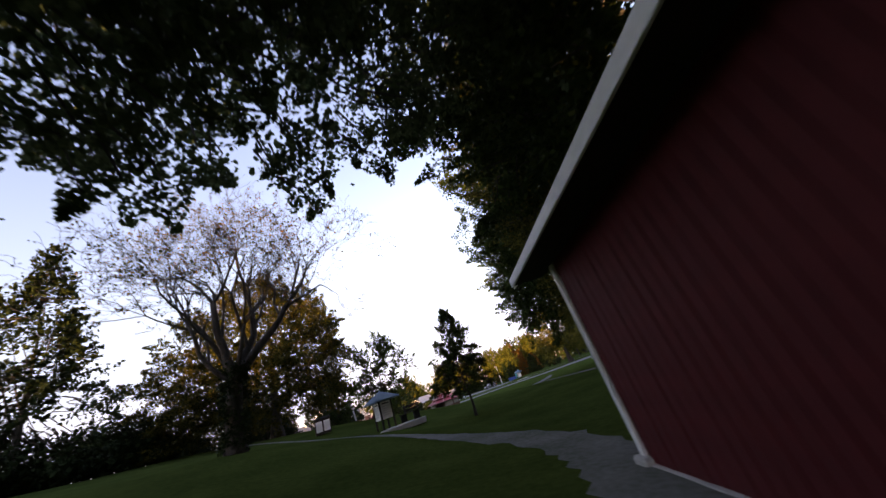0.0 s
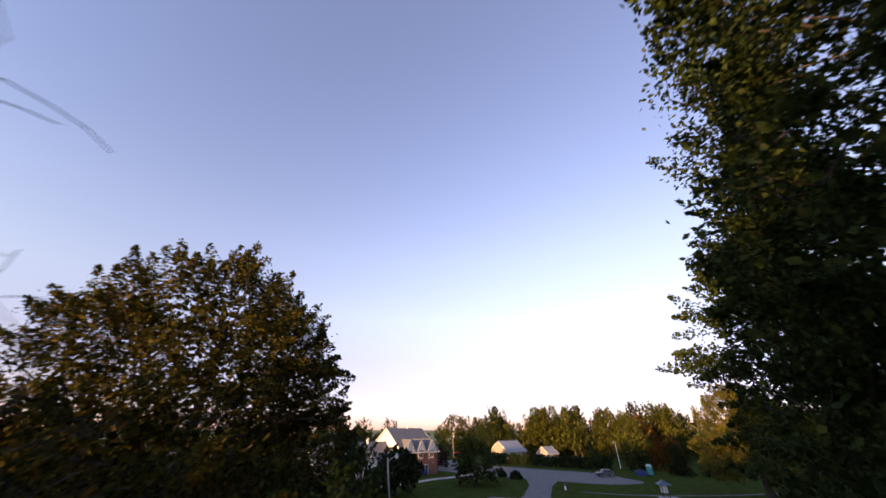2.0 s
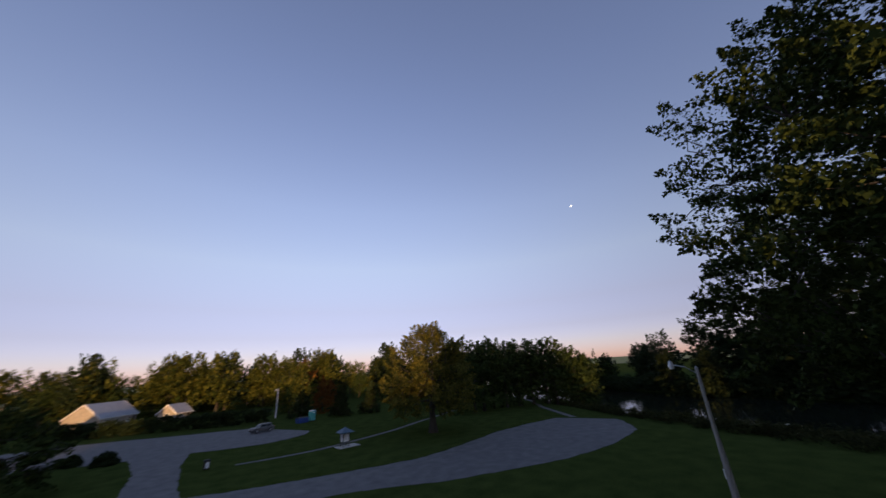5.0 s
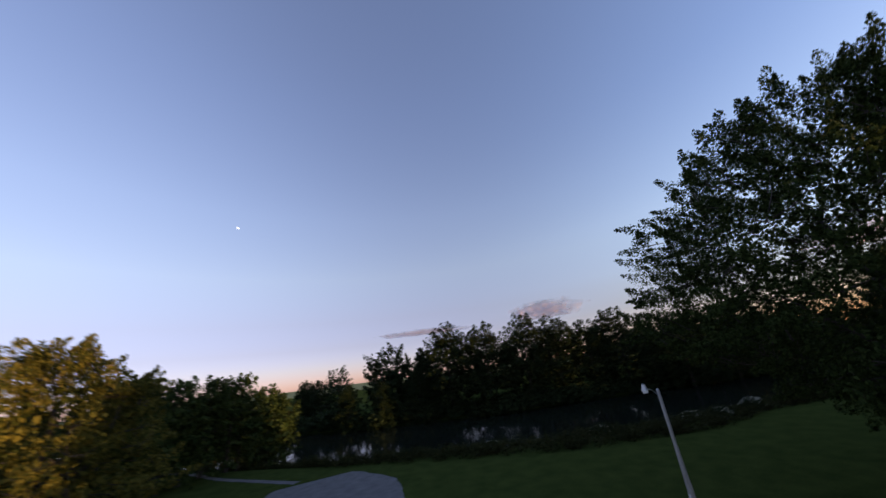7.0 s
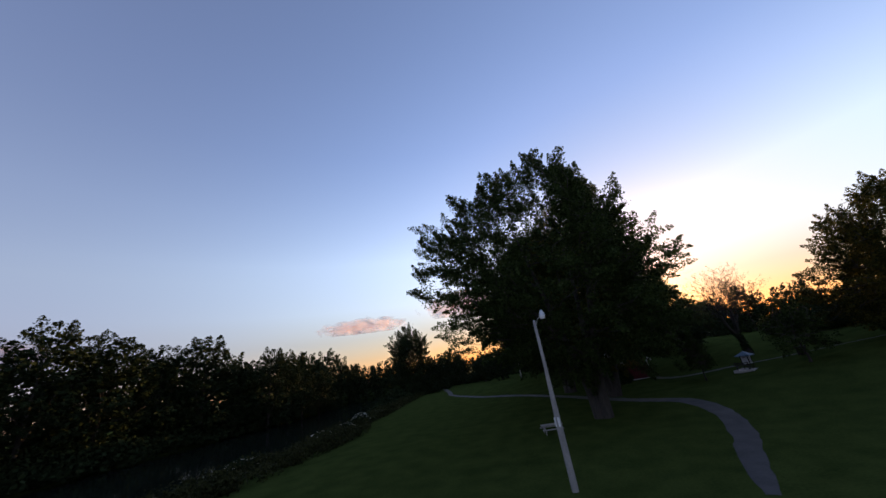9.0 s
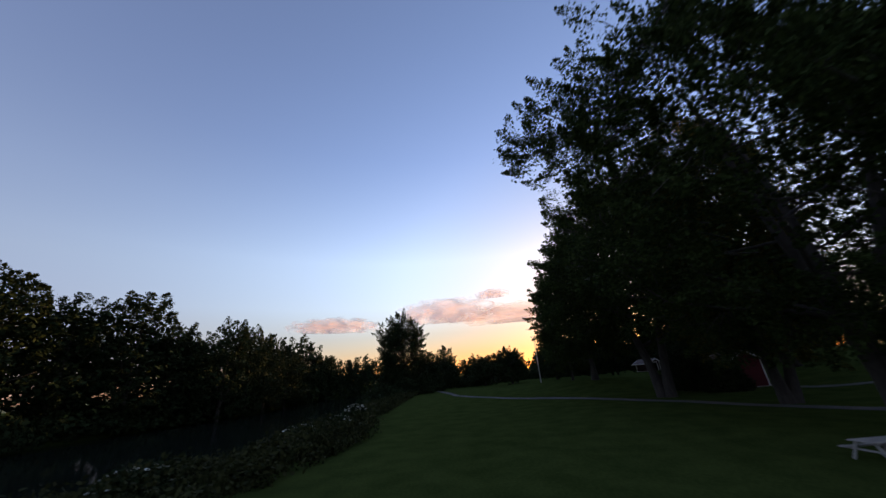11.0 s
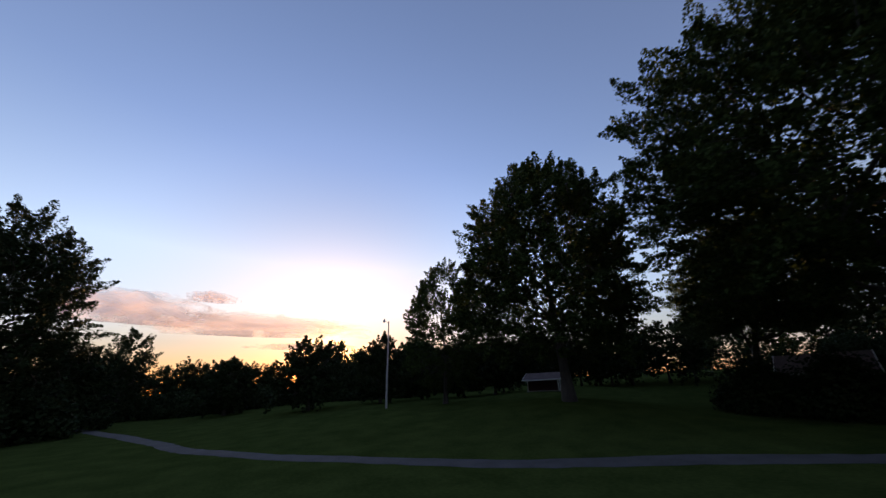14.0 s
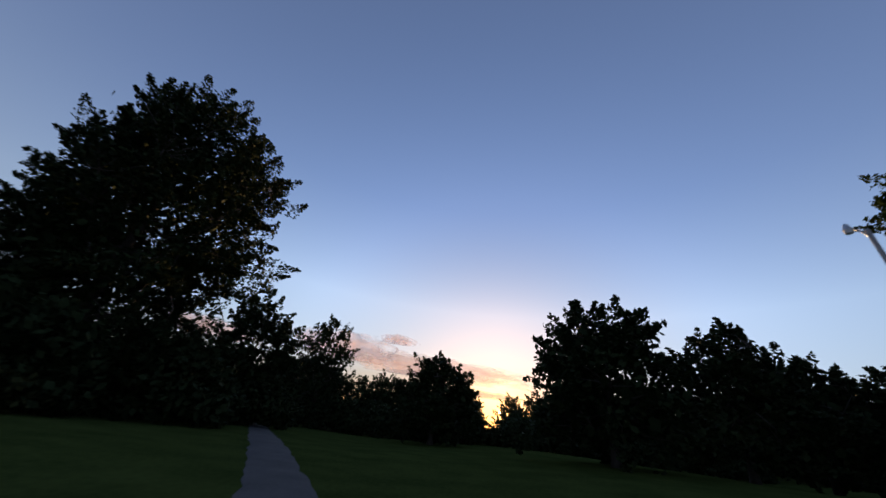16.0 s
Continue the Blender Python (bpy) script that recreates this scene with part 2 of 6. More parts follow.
# ---- building helpers ----


def part(name, bm, material, parent=None, label=""):
    """Links a bmesh as one mesh object, under a thing or a part."""
    me = bpy.data.meshes.new(name)
    bm.normal_update()
    bm.to_mesh(me)
    bm.free()
    me.materials.append(material)
    ob = new(name, me)
    ob.parent = parent
    if label:
        tagged(ob, label)
    return ob


def thing(name, m, label, category, group="", kind=""):
    ob = new(name)
    ob.matrix_basis = m
    ob.empty_display_size = 0.2
    return tagged(ob, label, category, group, kind)


def box(bm, x0, x1, y0, y1, z0, z1, bevel=0.0):
    made = bmesh.ops.create_cube(bm, size=1.0)["verts"]
    bmesh.ops.transform(bm, verts=made, matrix=Matrix.Translation(((x0 + x1) / 2, (y0 + y1) / 2, (z0 + z1) / 2)) @ Matrix.Diagonal((x1 - x0, y1 - y0, z1 - z0, 1)))
    if bevel:
        edges = list({e for v in made for e in v.link_edges})
        bmesh.ops.bevel(bm, geom=edges, offset=bevel, segments=1, affect="EDGES", profile=0.5)
    return bm


def boxed(*args, bevel=0.0):
    return box(bmesh.new(), *args, bevel=bevel)


def rod(bm, a, b, r0, r1=None, sides=8):
    """A tapered round bar from a to b."""
    a, b = Vector(a), Vector(b)
    r1 = r0 if r1 is None else r1
    made = bmesh.ops.create_cone(bm, cap_ends=True, segments=sides, radius1=r0, radius2=r1, depth=(b - a).length)["verts"]
    bmesh.ops.transform(bm, verts=made, matrix=Matrix.Translation((a + b) / 2) @ (b - a).to_track_quat("Z", "Y").to_matrix().to_4x4())
    return bm


def slab_of(bm, points, thick):
    """A plate: a flat outline given by its corners, thickened along its normal."""
    vs = [bm.verts.new(p) for p in points]
    f = bm.faces.new(vs)
    f.normal_update()
    n = f.normal.copy()
    low = [bm.verts.new(Vector(p) - n * thick) for p in points]
    bm.faces.new(list(reversed(low)))
    k = len(vs)
    for i in range(k):
        bm.faces.new((vs[i], low[i], low[(i + 1) % k], vs[(i + 1) % k]))
    return bm


def mesh_from(name, verts, faces, material, parent=None, smooth=False):
    me = bpy.data.meshes.new(name)
    me.from_pydata(verts, [], faces)
    me.materials.append(material)
    if smooth:
        me.polygons.foreach_set("use_smooth", np.ones(len(me.polygons), dtype=bool))
    me.update()
    ob = new(name, me)
    ob.parent = parent
    return ob


# ---- the lie of the land ----


def ramp01(a, b, v):
    t = np.clip((np.asarray(v, float) - a) / (b - a), 0, 1)
    return t * t * (3 - 2 * t)


BANK_Y = [-4000, -400, -100, -60, -30, 0, 30, 50, 80, 110, 150, 250, 500, 4000]
BANK_X = [260, 92, 78, 72, 67, 63, 60, 62, 69, 83, 108, 190, 420, 4200]
WATER_Z = -1.35


def bank(y):
    """The river's near shore."""
    return np.interp(y, BANK_Y, BANK_X)


def broad(y):
    """How wide the river is."""
    return np.interp(y, [-70, -25, 10, 4000], [37, 39, 46, 46])


def ground_z(x, y):
    x, y = np.asarray(x, float), np.asarray(y, float)
    rise = 0.17 * np.minimum(np.logaddexp(0, (2.0 - x) / 1.5) * 1.5, 24)
    low = 0.30 * (1 - ramp01(18, 42, x))
    hill = (rise + low) * (1 - ramp01(30, 54, y)) * (1 - 0.8 * ramp01(-60, -160, y))
    west = 1.05 * ramp01(0, -36, y) * (1 - ramp01(28, 50, x)) * (1 - ramp01(-90, -200, y)) * ramp01(-12, 2, x)
    crest = 0.55 * np.exp(-((y - 31) / 6.5) ** 2) * (1 - ramp01(3, 14, x)) * ramp01(-22, -8, x)
    waves = 0.05 * np.sin(x * 0.31 + 1.3 * np.sin(y * 0.17)) * np.cos(y * 0.27)
    knoll = 1.2 * np.exp(-((x - 1) ** 2 + (y + 26) ** 2) / 100.0)
    mound = 0.55 * np.exp(-((x + 8) ** 2 + (y - 15) ** 2) / 30.0)
    swell = 1.3 * np.exp(-((x - 17) ** 2 + (y + 13) ** 2) / 120.0)
    z = hill + west + crest + knoll + mound + swell + waves
    d = x - bank(y)
    span = broad(y)
    near = ramp01(-6, 0.5, d)
    z = z * (1 - near) + (WATER_Z - 0.25) * near
    z = z - 1.6 * ramp01(0, 4, d) * (1 - ramp01(span - 5, span, d))
    far = ramp01(span - 4, span + 7, d)
    z = z * (1 - far) + 0.9 * far
    z = z + 15 * ramp01(900, 2600, np.hypot(x, y))
    return z


def gz(x, y):
    return float(ground_z(x, y))


# ---- trees ----
LEAF = np.array([(0, -0.55), (0.36, -0.12), (0.20, 0.42), (-0.14, 0.50), (-0.38, 0.02)])


KITE = np.array([(0, -0.60), (0.34, 0.04), (0.02, 0.56), (-0.34, -0.02)])


def leaf_mesh(name, centres, radii, per, size, rng, material, parent, flat=0.75, tilt=0.9, axes=None, shape=LEAF):
    """A crown: single leaves scattered in clumps or along outward sprays, each its own small bent plate."""
    n = len(centres) * per
    c = np.repeat(centres, per, 0)
    r = np.repeat(radii, per)
    v = rng.normal(size=(n, 3))
    v /= np.linalg.norm(v, axis=1)[:, None]
    pos = c + v * (r * rng.uniform(0.25, 1, n) ** 0.6)[:, None] * (1, 1, flat)
    if axes is not None:
        ax = np.repeat(axes, per, 0)
        s = rng.uniform(0, 1, n)
        v = v * (0.78 * (1 - 0.86 * s) * rng.uniform(0.2, 1, n) ** 0.5)[:, None]
        pos = c + (ax * (2.15 * s - 0.85)[:, None] + v * (1, 1, flat)) * r[:, None]
    up = rng.normal(size=(n, 3)) * tilt + (0, 0, 0.8)
    up /= np.linalg.norm(up, axis=1)[:, None]
    side = np.cross(up, rng.normal(size=(n, 3)))
    side /= np.linalg.norm(side, axis=1)[:, None] + 1e-9
    third = np.cross(up, side)
    s = size * rng.uniform(0.6, 1.35, n)
    verts = pos[:, None, :] + (side[:, None, :] * shape[None, :, :1] + third[:, None, :] * shape[None, :, 1:]) * s[:, None, None]
    verts[:, 2, :] -= up * (s * 0.12)[:, None]
    k = len(shape)
    me = bpy.data.meshes.new(name)
    me.vertices.add(n * k)
    me.vertices.foreach_set("co", verts.astype(np.float32).ravel())
    me.loops.add(n * k)
    me.loops.foreach_set("vertex_index", np.arange(n * k, dtype=np.int32))
    me.polygons.add(n)
    me.polygons.foreach_set("loop_start", np.arange(0, n * k, k, dtype=np.int32))
    me.polygons.foreach_set("loop_total", np.full(n, k, dtype=np.int32))
    me.materials.append(material)
    me.update(calc_edges=True)
    ob = new(name, me)
    ob.parent = parent
    return ob


class Wood:
    """Collects tapered, bent tubes into one mesh."""

    def __init__(self):
        self.v, self.f = [], []

    def tube(self, pts, radii, sides=6):
        pts = [np.asarray(p, float) for p in pts]
        first = len(self.v)
        for i, p in enumerate(pts):
            d = pts[min(i + 1, len(pts) - 1)] - pts[max(i - 1, 0)]
            d = d / (np.linalg.norm(d) + 1e-9)
            a = np.cross(d, (0.31, 0.95, 0.05))
            a /= np.linalg.norm(a) + 1e-9
            b = np.cross(d, a)
            for k in range(sides):
                w = 2 * math.pi * k / sides
                self.v.append(tuple(p + radii[i] * (math.cos(w) * a + math.sin(w) * b)))
        for i in range(len(pts) - 1):
            for k in range(sides):
                q = first + i * sides
                self.f.append((q + k, q + (k + 1) % sides, q + sides + (k + 1) % sides, q + sides + k))
        self.f.append(tuple(first + (len(pts) - 1) * sides + k for k in range(sides)))


def profile(kind, u):
    if kind == "cone":
        return max(0.0, 1 - u) ** 0.8 * min(1, u * 8 + 0.55)
    if kind == "oval":
        return math.sin(math.pi * min(1, 0.12 + 0.86 * u)) ** 0.55
    if kind == "vase":
        return (0.45 + 0.75 * u) * (max(0.0, 1 - u ** 4)) ** 0.5
    if kind == "dome":
        return math.sqrt(max(0.0, 1 - (max(0.0, u - 0.2) / 0.8) ** 2)) * (0.72 + 0.28 * min(1, u / 0.2))
    return math.sin(math.pi * min(1, 0.18 + 0.80 * u)) ** 0.5


def tree(name, x, y, h, r, base, label, seed, clumps=200, per=70, leaf=0.42, kind="round", offset=(0, 0), material=None, bark=None, stems=1, trunk=None, gaps=0.30, clump_r=1.25, ragged=0.32, limbs=9, group="", category="tree", place=True, spray=0.8, shape=KITE, core=0, twigs=True, reach=None, tilt=0.9):
    """A broadleaf tree: tapered stem, bent limbs, twigs, and a crown of many single leaves with gaps.
    reach: how far the crown spreads at each height, towards east, north-east, north and so on round to south-east."""
    rng = np.random.default_rng(seed)
    material, bark = material or M_LEAF, bark or M_BARK
    root = thing(name, pose(x, y, gz(x, y) - 0.05 if place else 0), label, category, group)
    top = h - base
    ox, oy = offset
    cx, cy = (0.0, 0.0) if reach else offset
    seed3 = rng.uniform(0, 50, 3)

    if reach:
        levels = np.array([row[0] for row in reach])
        spread = np.array([row[1] for row in reach], float)

    def width(u):
        if reach is None:
            return 0.25 + profile(kind, u)
        full = [float(np.interp(base + u * top, levels, spread[:, k])) for k in range(8)]
        return (sum(full) / 8 / spread.mean(1).max()) ** 1.7 + 0.04

    def edge(u, w):
        q = Vector((math.cos(w) * 1.1 + seed3[0], math.sin(w) * 1.1 + seed3[1], u * 3.1 + seed3[2]))
        if reach:
            a = (w / (2 * math.pi) * 8) % 8
            k, f = int(a), a - int(a)
            z = base + u * top
            out = float(np.interp(z, levels, spread[:, k % 8])) * (1 - f) + float(np.interp(z, levels, spread[:, (k + 1) % 8])) * f
            return max(0.4, out - 0.8 * clump_r) * (1 + ragged * noise.noise(q * 2.1) + 0.6 * ragged * noise.noise(q * 4.3))
        return r * profile(kind, u) * (1 + ragged * noise.noise(q) + 0.5 * ragged * noise.noise(q * 2.7))

    centres = []
    tries = 0
    while len(centres) < clumps and tries < clumps * 16:
        tries += 1
        u, w = rng.uniform(0.0, 1.0), rng.uniform(0, 2 * math.pi)
        if rng.uniform() > width(u):
            continue
        d = edge(u, w) * math.sqrt(rng.uniform(0.28 if reach else 0.12, 1.0))
        lift = base + u * top * (1 - 0.10 * (d / max(r, 0.1)) ** 2) - (0.05 * top * (d / r) ** 2 if kind != "cone" else 0.02 * top)
        if reach:
            lift = base + u * top
        p = Vector((cx * min(1, u + 0.35) + d * math.cos(w), cy * min(1, u + 0.35) + d * math.sin(w), lift))
        if noise.noise(p * (0.62 / clump_r) + Vector(seed3)) < gaps - 0.5:
            continue
        centres.append(p)
    centres = np.array(centres)
    radii = clump_r * rng.uniform(0.6, 1.25, len(centres))
    wood = Wood()
    t0 = trunk or 0.018 * h + 0.02 * r
    nodes = []
    for s in range(stems):
        w = 2 * math.pi * s / stems + seed3[0]
        lean = 0.0 if stems == 1 else 0.16 * h
        foot = np.array((0.5 * t0 * math.cos(w), 0.5 * t0 * math.sin(w), 0.0)) if stems > 1 else np.zeros(3)
        pts, rad = [], []
        for i in range(9):
            u = i / 8
            z = u * (base + 0.72 * top)
            b = 0.25 * math.sin(u * 5 + seed3[1] + s) * u
            pts.append(foot + (ox * u ** 1.3 + lean * u ** 1.2 * math.cos(w) + b, oy * u ** 1.3 + lean * u ** 1.2 * math.sin(w) - b, z))
            rad.append(t0 * (1.0 if stems == 1 else 0.75) * ((1 - 0.86 * u) + 0.45 * math.exp(-u * 22)))
        wood.tube(pts, rad, 10)
        nodes += [(np.array(p), rr) for p, rr in list(zip(pts, rad))[4:]]
        for k in range(max(3, limbs // stems)):
            a = 2.4 * k + seed3[2] + s
            u0 = 0.32 + 0.62 * (k + 0.5) / max(3, limbs // stems)
            j = min(7, int(u0 * 8))
            st, sr = np.array(pts[j]), rad[j]
            uu = rng.uniform(0.15, 0.85)
            rr = edge(uu, a) * 0.78
            en = np.array((cx * uu + rr * math.cos(a), cy * uu + rr * math.sin(a), max(base + uu * top, st[2] + 0.6)))
            line, lr = [], []
            for i in range(6):
                v = i / 5
                q = st + (en - st) * v
                q = q + np.array((0, 0, -0.10 * np.linalg.norm(en - st) * math.sin(math.pi * v))) + rng.normal(size=3) * 0.05 * rr * v
                line.append(q)
                lr.append(max(0.02, sr * 0.55 * (1 - 0.85 * v)))
            wood.tube(line, lr, 6)
            nodes += list(zip(line[2:], lr[2:]))
    npos = np.array([n[0] for n in nodes])
    for c in centres if twigs else ():
        dd = np.linalg.norm(npos - c, axis=1) + np.where(npos[:, 2] > c[2] + 0.5, 3.0, 0)
        q = npos[int(dd.argmin())]
        far = np.linalg.norm(c - q)
        q = c + (q - c) * min(1.0, 2.0 / max(far, 0.1))
        mid = (q + c) / 2 + rng.normal(size=3) * 0.12 * np.linalg.norm(c - q)
        wood.tube([q, mid, c], [0.045, 0.03, 0.012], 3)
    mesh_from("trunk", wood.v, wood.f, bark, root, True)
    out = centres - np.array((cx * 0.8, cy * 0.8, base + 0.38 * top))
    out = out / (np.linalg.norm(out, axis=1)[:, None] + 1e-6) + rng.normal(size=out.shape) * 0.45 + (0, 0, 0.25)
    out = spray * out / np.linalg.norm(out, axis=1)[:, None]
    leaf_mesh("crown", centres, radii, per, leaf, rng, material, root, axes=out, shape=shape, tilt=tilt)
    if core:
        mid = np.array((cx * 0.8, cy * 0.8, base + 0.42 * top))
        deep = centres[rng.uniform(size=len(centres)) < 0.8]
        deep = mid + (deep - mid) * (1, 1, 1) * rng.uniform(0.62, 0.9, len(deep))[:, None]
        leaf_mesh("inner_foliage", deep, np.full(len(deep), 1.35 * clump_r), int(core * 1.8), leaf * 1.75, rng, material, root, shape=LEAF)
    return root


def bush(name, x, y, h, r, label, seed, clumps=40, per=60, leaf=0.28, material=None, group="", squash=1.0, category="shrub"):
    """A shrub: several stems from the ground under a mound of leaves."""
    rng = np.random.default_rng(seed)
    root = thing(name, pose(x, y, gz(x, y) - 0.05, 0, 0, float(rng.uniform(0, 360))), label, category, group)
    cs = []
    for _ in range(clumps):
        w, u = rng.uniform(0, 2 * math.pi), math.sqrt(rng.uniform(0, 1))
        z = h * (1 - u ** 2.2 * 0.85) * rng.uniform(0.25, 0.92) + 0.1
        cs.append((r * 0.85 * u * math.cos(w), r * 0.85 * squash * u * math.sin(w), z))
    cs = np.array(cs)
    for c in cs[:: max(1, clumps // 8)]:
        wood = Wood()
        wood.tube([(c[0] * 0.1, c[1] * 0.1, -0.1), (c[0] * 0.5, c[1] * 0.5, c[2] * 0.6), tuple(c)], [0.06, 0.04, 0.015], 5)
        mesh_from("stem", wood.v, wood.f, M_BARK, root)
    cr = np.full(len(cs), 0.24 * r + 0.12 * h) * rng.uniform(0.7, 1.2, len(cs))
    leaf_mesh("foliage", cs, np.minimum(cr, cs[:, 2] + 0.3), per, leaf, rng, material or M_LEAF_DARK, root, shape=KITE)
    return root

# ---- ground, roads, paths, river ----


def axis(lo, hi, step, reach):
    near = list(np.arange(lo, hi + step / 2, step))
    out, s = [], step
    v = hi
    while v < reach:
        s *= 1.22
        v += s
        out.append(v)
    down, s, v = [], step, lo
    while v > -reach:
        s *= 1.22
        v -= s
        down.append(v)
    return np.array(down[::-1] + near + out)


def ground_sheet():
    xs, ys = axis(-60, 118, 1.25, 4200), axis(-90, 130, 1.25, 4200)
    gx, gy = np.meshgrid(xs, ys)
    z = ground_z(gx, gy)
    verts = np.stack([gx, gy, z], -1).reshape(-1, 3)
    nx, ny = len(xs), len(ys)
    i = np.arange((ny - 1) * (nx - 1))
    a = (i // (nx - 1)) * nx + i % (nx - 1)
    faces = np.stack([a, a + 1, a + nx + 1, a + nx], 1)
    me = bpy.data.meshes.new("ground")
    me.from_pydata(verts.tolist(), [], faces.tolist())
    me.polygons.foreach_set("use_smooth", np.ones(len(me.polygons), dtype=bool))
    me.materials.append(M_GRASS)
    me.materials.append(M_FIELD)
    far = np.hypot(verts[faces[:, 0], 0], verts[faces[:, 0], 1]) > 620
    me.polygons.foreach_set("material_index", far.astype(np.int32))
    return tagged(new("ground", me), "mown green park lawn sloping towards a river", "ground", kind="structure")


ground_sheet()


def ribbon(name, centre, widths, material, label, category, lift=0.03, step=0.8, ragged=0.12, seed=1):
    """A strip laid on the ground along a line, with a slightly uneven edge."""
    pts = [Vector((*p, 0)) for p in centre]
    fine, wide = [], []
    for i in range(len(pts) - 1):
        p0, p1, p2, p3 = pts[max(i - 1, 0)], pts[i], pts[i + 1], pts[min(i + 2, len(pts) - 1)]
        n = max(2, int((p2 - p1).length / step))
        for k in range(n + (i == len(pts) - 2)):
            t = k / n
            fine.append(0.5 * ((2 * p1) + (p2 - p0) * t + (2 * p0 - 5 * p1 + 4 * p2 - p3) * t * t + (3 * p1 - p0 - 3 * p2 + p3) * t ** 3))
            wide.append(widths[i] + (widths[i + 1] - widths[i]) * t)
    rng = np.random.default_rng(seed)
    rows, across = [], 7
    verts, faces = [], []
    for i, p in enumerate(fine):
        d = (fine[min(i + 1, len(fine) - 1)] - fine[max(i - 1, 0)]).normalized()
        side = Vector((-d.y, d.x, 0))
        for k in range(across):
            u = k / (across - 1) * 2 - 1
            off = wide[i] / 2 * u + (rng.uniform(-1, 1) * min(ragged * wide[i] / 2, 0.16) if abs(u) == 1 else 0)
            q = p + side * off
            verts.append((q.x, q.y, gz(q.x, q.y) + lift * (1 if abs(u) < 1 else 0.3)))
    for i in range(len(fine) - 1):
        for k in range(across - 1):
            a = i * across + k
            faces.append((a, a + 1, a + across + 1, a + across))
    return tagged(mesh_from(name, verts, faces, material, None, True), label, category, kind="structure")


ribbon("road", [(-11, 88), (-4, 87), (4, 83.5), (13, 80.8), (22, 78.0), (31, 77.0), (40, 77.6), (49, 78.6), (56.5, 81.5)], [2.5, 5.0, 6.5, 7.0, 10, 14.5, 17.5, 17, 10], M_GRAVEL, "grey gravel park road widening into a turning place", "road", seed=3)
ribbon("driveway", [(-3, 84), (-3, 92), (-2.7, 104), (-2.6, 116)], [7.0, 4.6, 4.6, 7.5], M_GRAVEL, "grey gravel drive joining the parking lot", "road", lift=0.045, seed=4)
ribbon("parking_lot", [(-36, 138), (-20, 133.5), (0, 126), (11, 122), (16.5, 123.5)], [15, 24, 23, 22, 13], M_GRAVEL, "grey gravel parking lot", "parking lot", lift=0.06, step=1.2, ragged=0.04, seed=5)
ribbon("highway", [(-90, 190), (-58, 172), (-40, 160), (-36, 146)], [7, 7, 9, 11], M_GRAVEL, "grey road behind the brick house", "road", lift=0.05, step=3, ragged=0.02, seed=6)
ribbon("footpath", [(15.2, 55), (13.4, 50.6), (10.6, 44.6), (8.7, 38), (9.2, 32.6), (12.2, 28), (16.5, 20), (22, 10), (29, 1), (35.5, -6), (41.5, -15), (46.3, -25), (48.5, -34), (52, -46), (57, -62), (64, -84), (72, -110)], [0.5, 1.2, 1.5, 1.6, 1.6, 1.6, 1.6, 1.6, 1.5, 1.35, 1.3, 1.3, 1.4, 1.6, 1.5, 1.5, 1.5], M_PATH, "narrow pale gravel footpath across the lawn", "path", seed=7)
ribbon("kiosk_path", [(5, 99), (14, 98.5), (24, 101), (37, 106.5), (54, 115)], [0.6, 0.8, 0.9, 0.9, 0.7], M_GRAVEL, "thin worn gravel path past a notice kiosk", "path", seed=8)
ribbon("river_path", [(57, 84), (61, 90), (67, 98.5), (76, 108.5), (84, 121)], [1.3, 1.1, 1.0, 1.0, 1.0], M_GRAVEL, "thin worn gravel path leading on from the turning place", "path", lift=0.045, seed=12)
ribbon("shed_track", [(2.3, -1), (2.3, 4), (2.7, 8.2), (1.5, 12), (-1.6, 16), (-6.2, 20.2), (-12, 25), (-19, 30)], [0.8, 0.9, 1.3, 1.3, 0.75, 0.4, 0.35, 0.3], M_TRACK, "broad grey gravel track before the red shed", "path", ragged=0.22, step=0.35, seed=9)
ribbon("house_walk", [(-37, 92), (-31, 99), (-28, 107), (-22, 117), (-18, 125)], [2.6, 1.8, 2.0, 2.2, 2.4], M_CONCRETE, "pale concrete walk before the brick house", "path", lift=0.05, ragged=0.0, seed=10)

# the river
wv, wf = [], []
shore = list(np.arange(-400, 520, 12.0))
for i, yy in enumerate(shore):
    b = float(bank(yy))
    wv += [(b - 3, yy, WATER_Z), (b + 20, yy, WATER_Z), (b + float(broad(yy)) + 9, yy, WATER_Z)]
    if i:
        k = 3 * i
        wf += [(k - 3, k - 2, k + 1, k), (k - 2, k - 1, k + 2, k + 1)]
tagged(mesh_from("water", wv, wf, M_WATER), "still dark river reflecting the sky", "water", kind="structure")

# far fields
for nm, x0, x1, y0, y1 in (("field", -420, -60, 330, 820), ("field", -60, 160, 420, 850), ("field", -700, -430, 420, 900)):
    vs, fs = [], []
    n = 14
    for j in range(n + 1):
        for i in range(n + 1):
            px, py = x0 + (x1 - x0) * i / n, y0 + (y1 - y0) * j / n
            vs.append((px, py, gz(px, py) + 0.25))
    for j in range(n):
        for i in range(n):
            a = j * (n + 1) + i
            fs.append((a, a + 1, a + n + 2, a + n + 1))
    tagged(mesh_from(nm, vs, fs, M_FIELD), "wide flat green field in the distance", "field", kind="structure")

# the creek beyond the house, with a low road bridge over it
ribbon("creek", [(-94, 96), (-112, 108), (-145, 129), (-182, 153), (-228, 184), (-275, 216), (-340, 258), (-420, 300)], [3.5, 4.5, 5, 6.5, 3.2, 2.2, 2, 2], M_WATER, "pale still creek winding through meadows", "water", lift=0.14, step=4, ragged=0.2, seed=14)
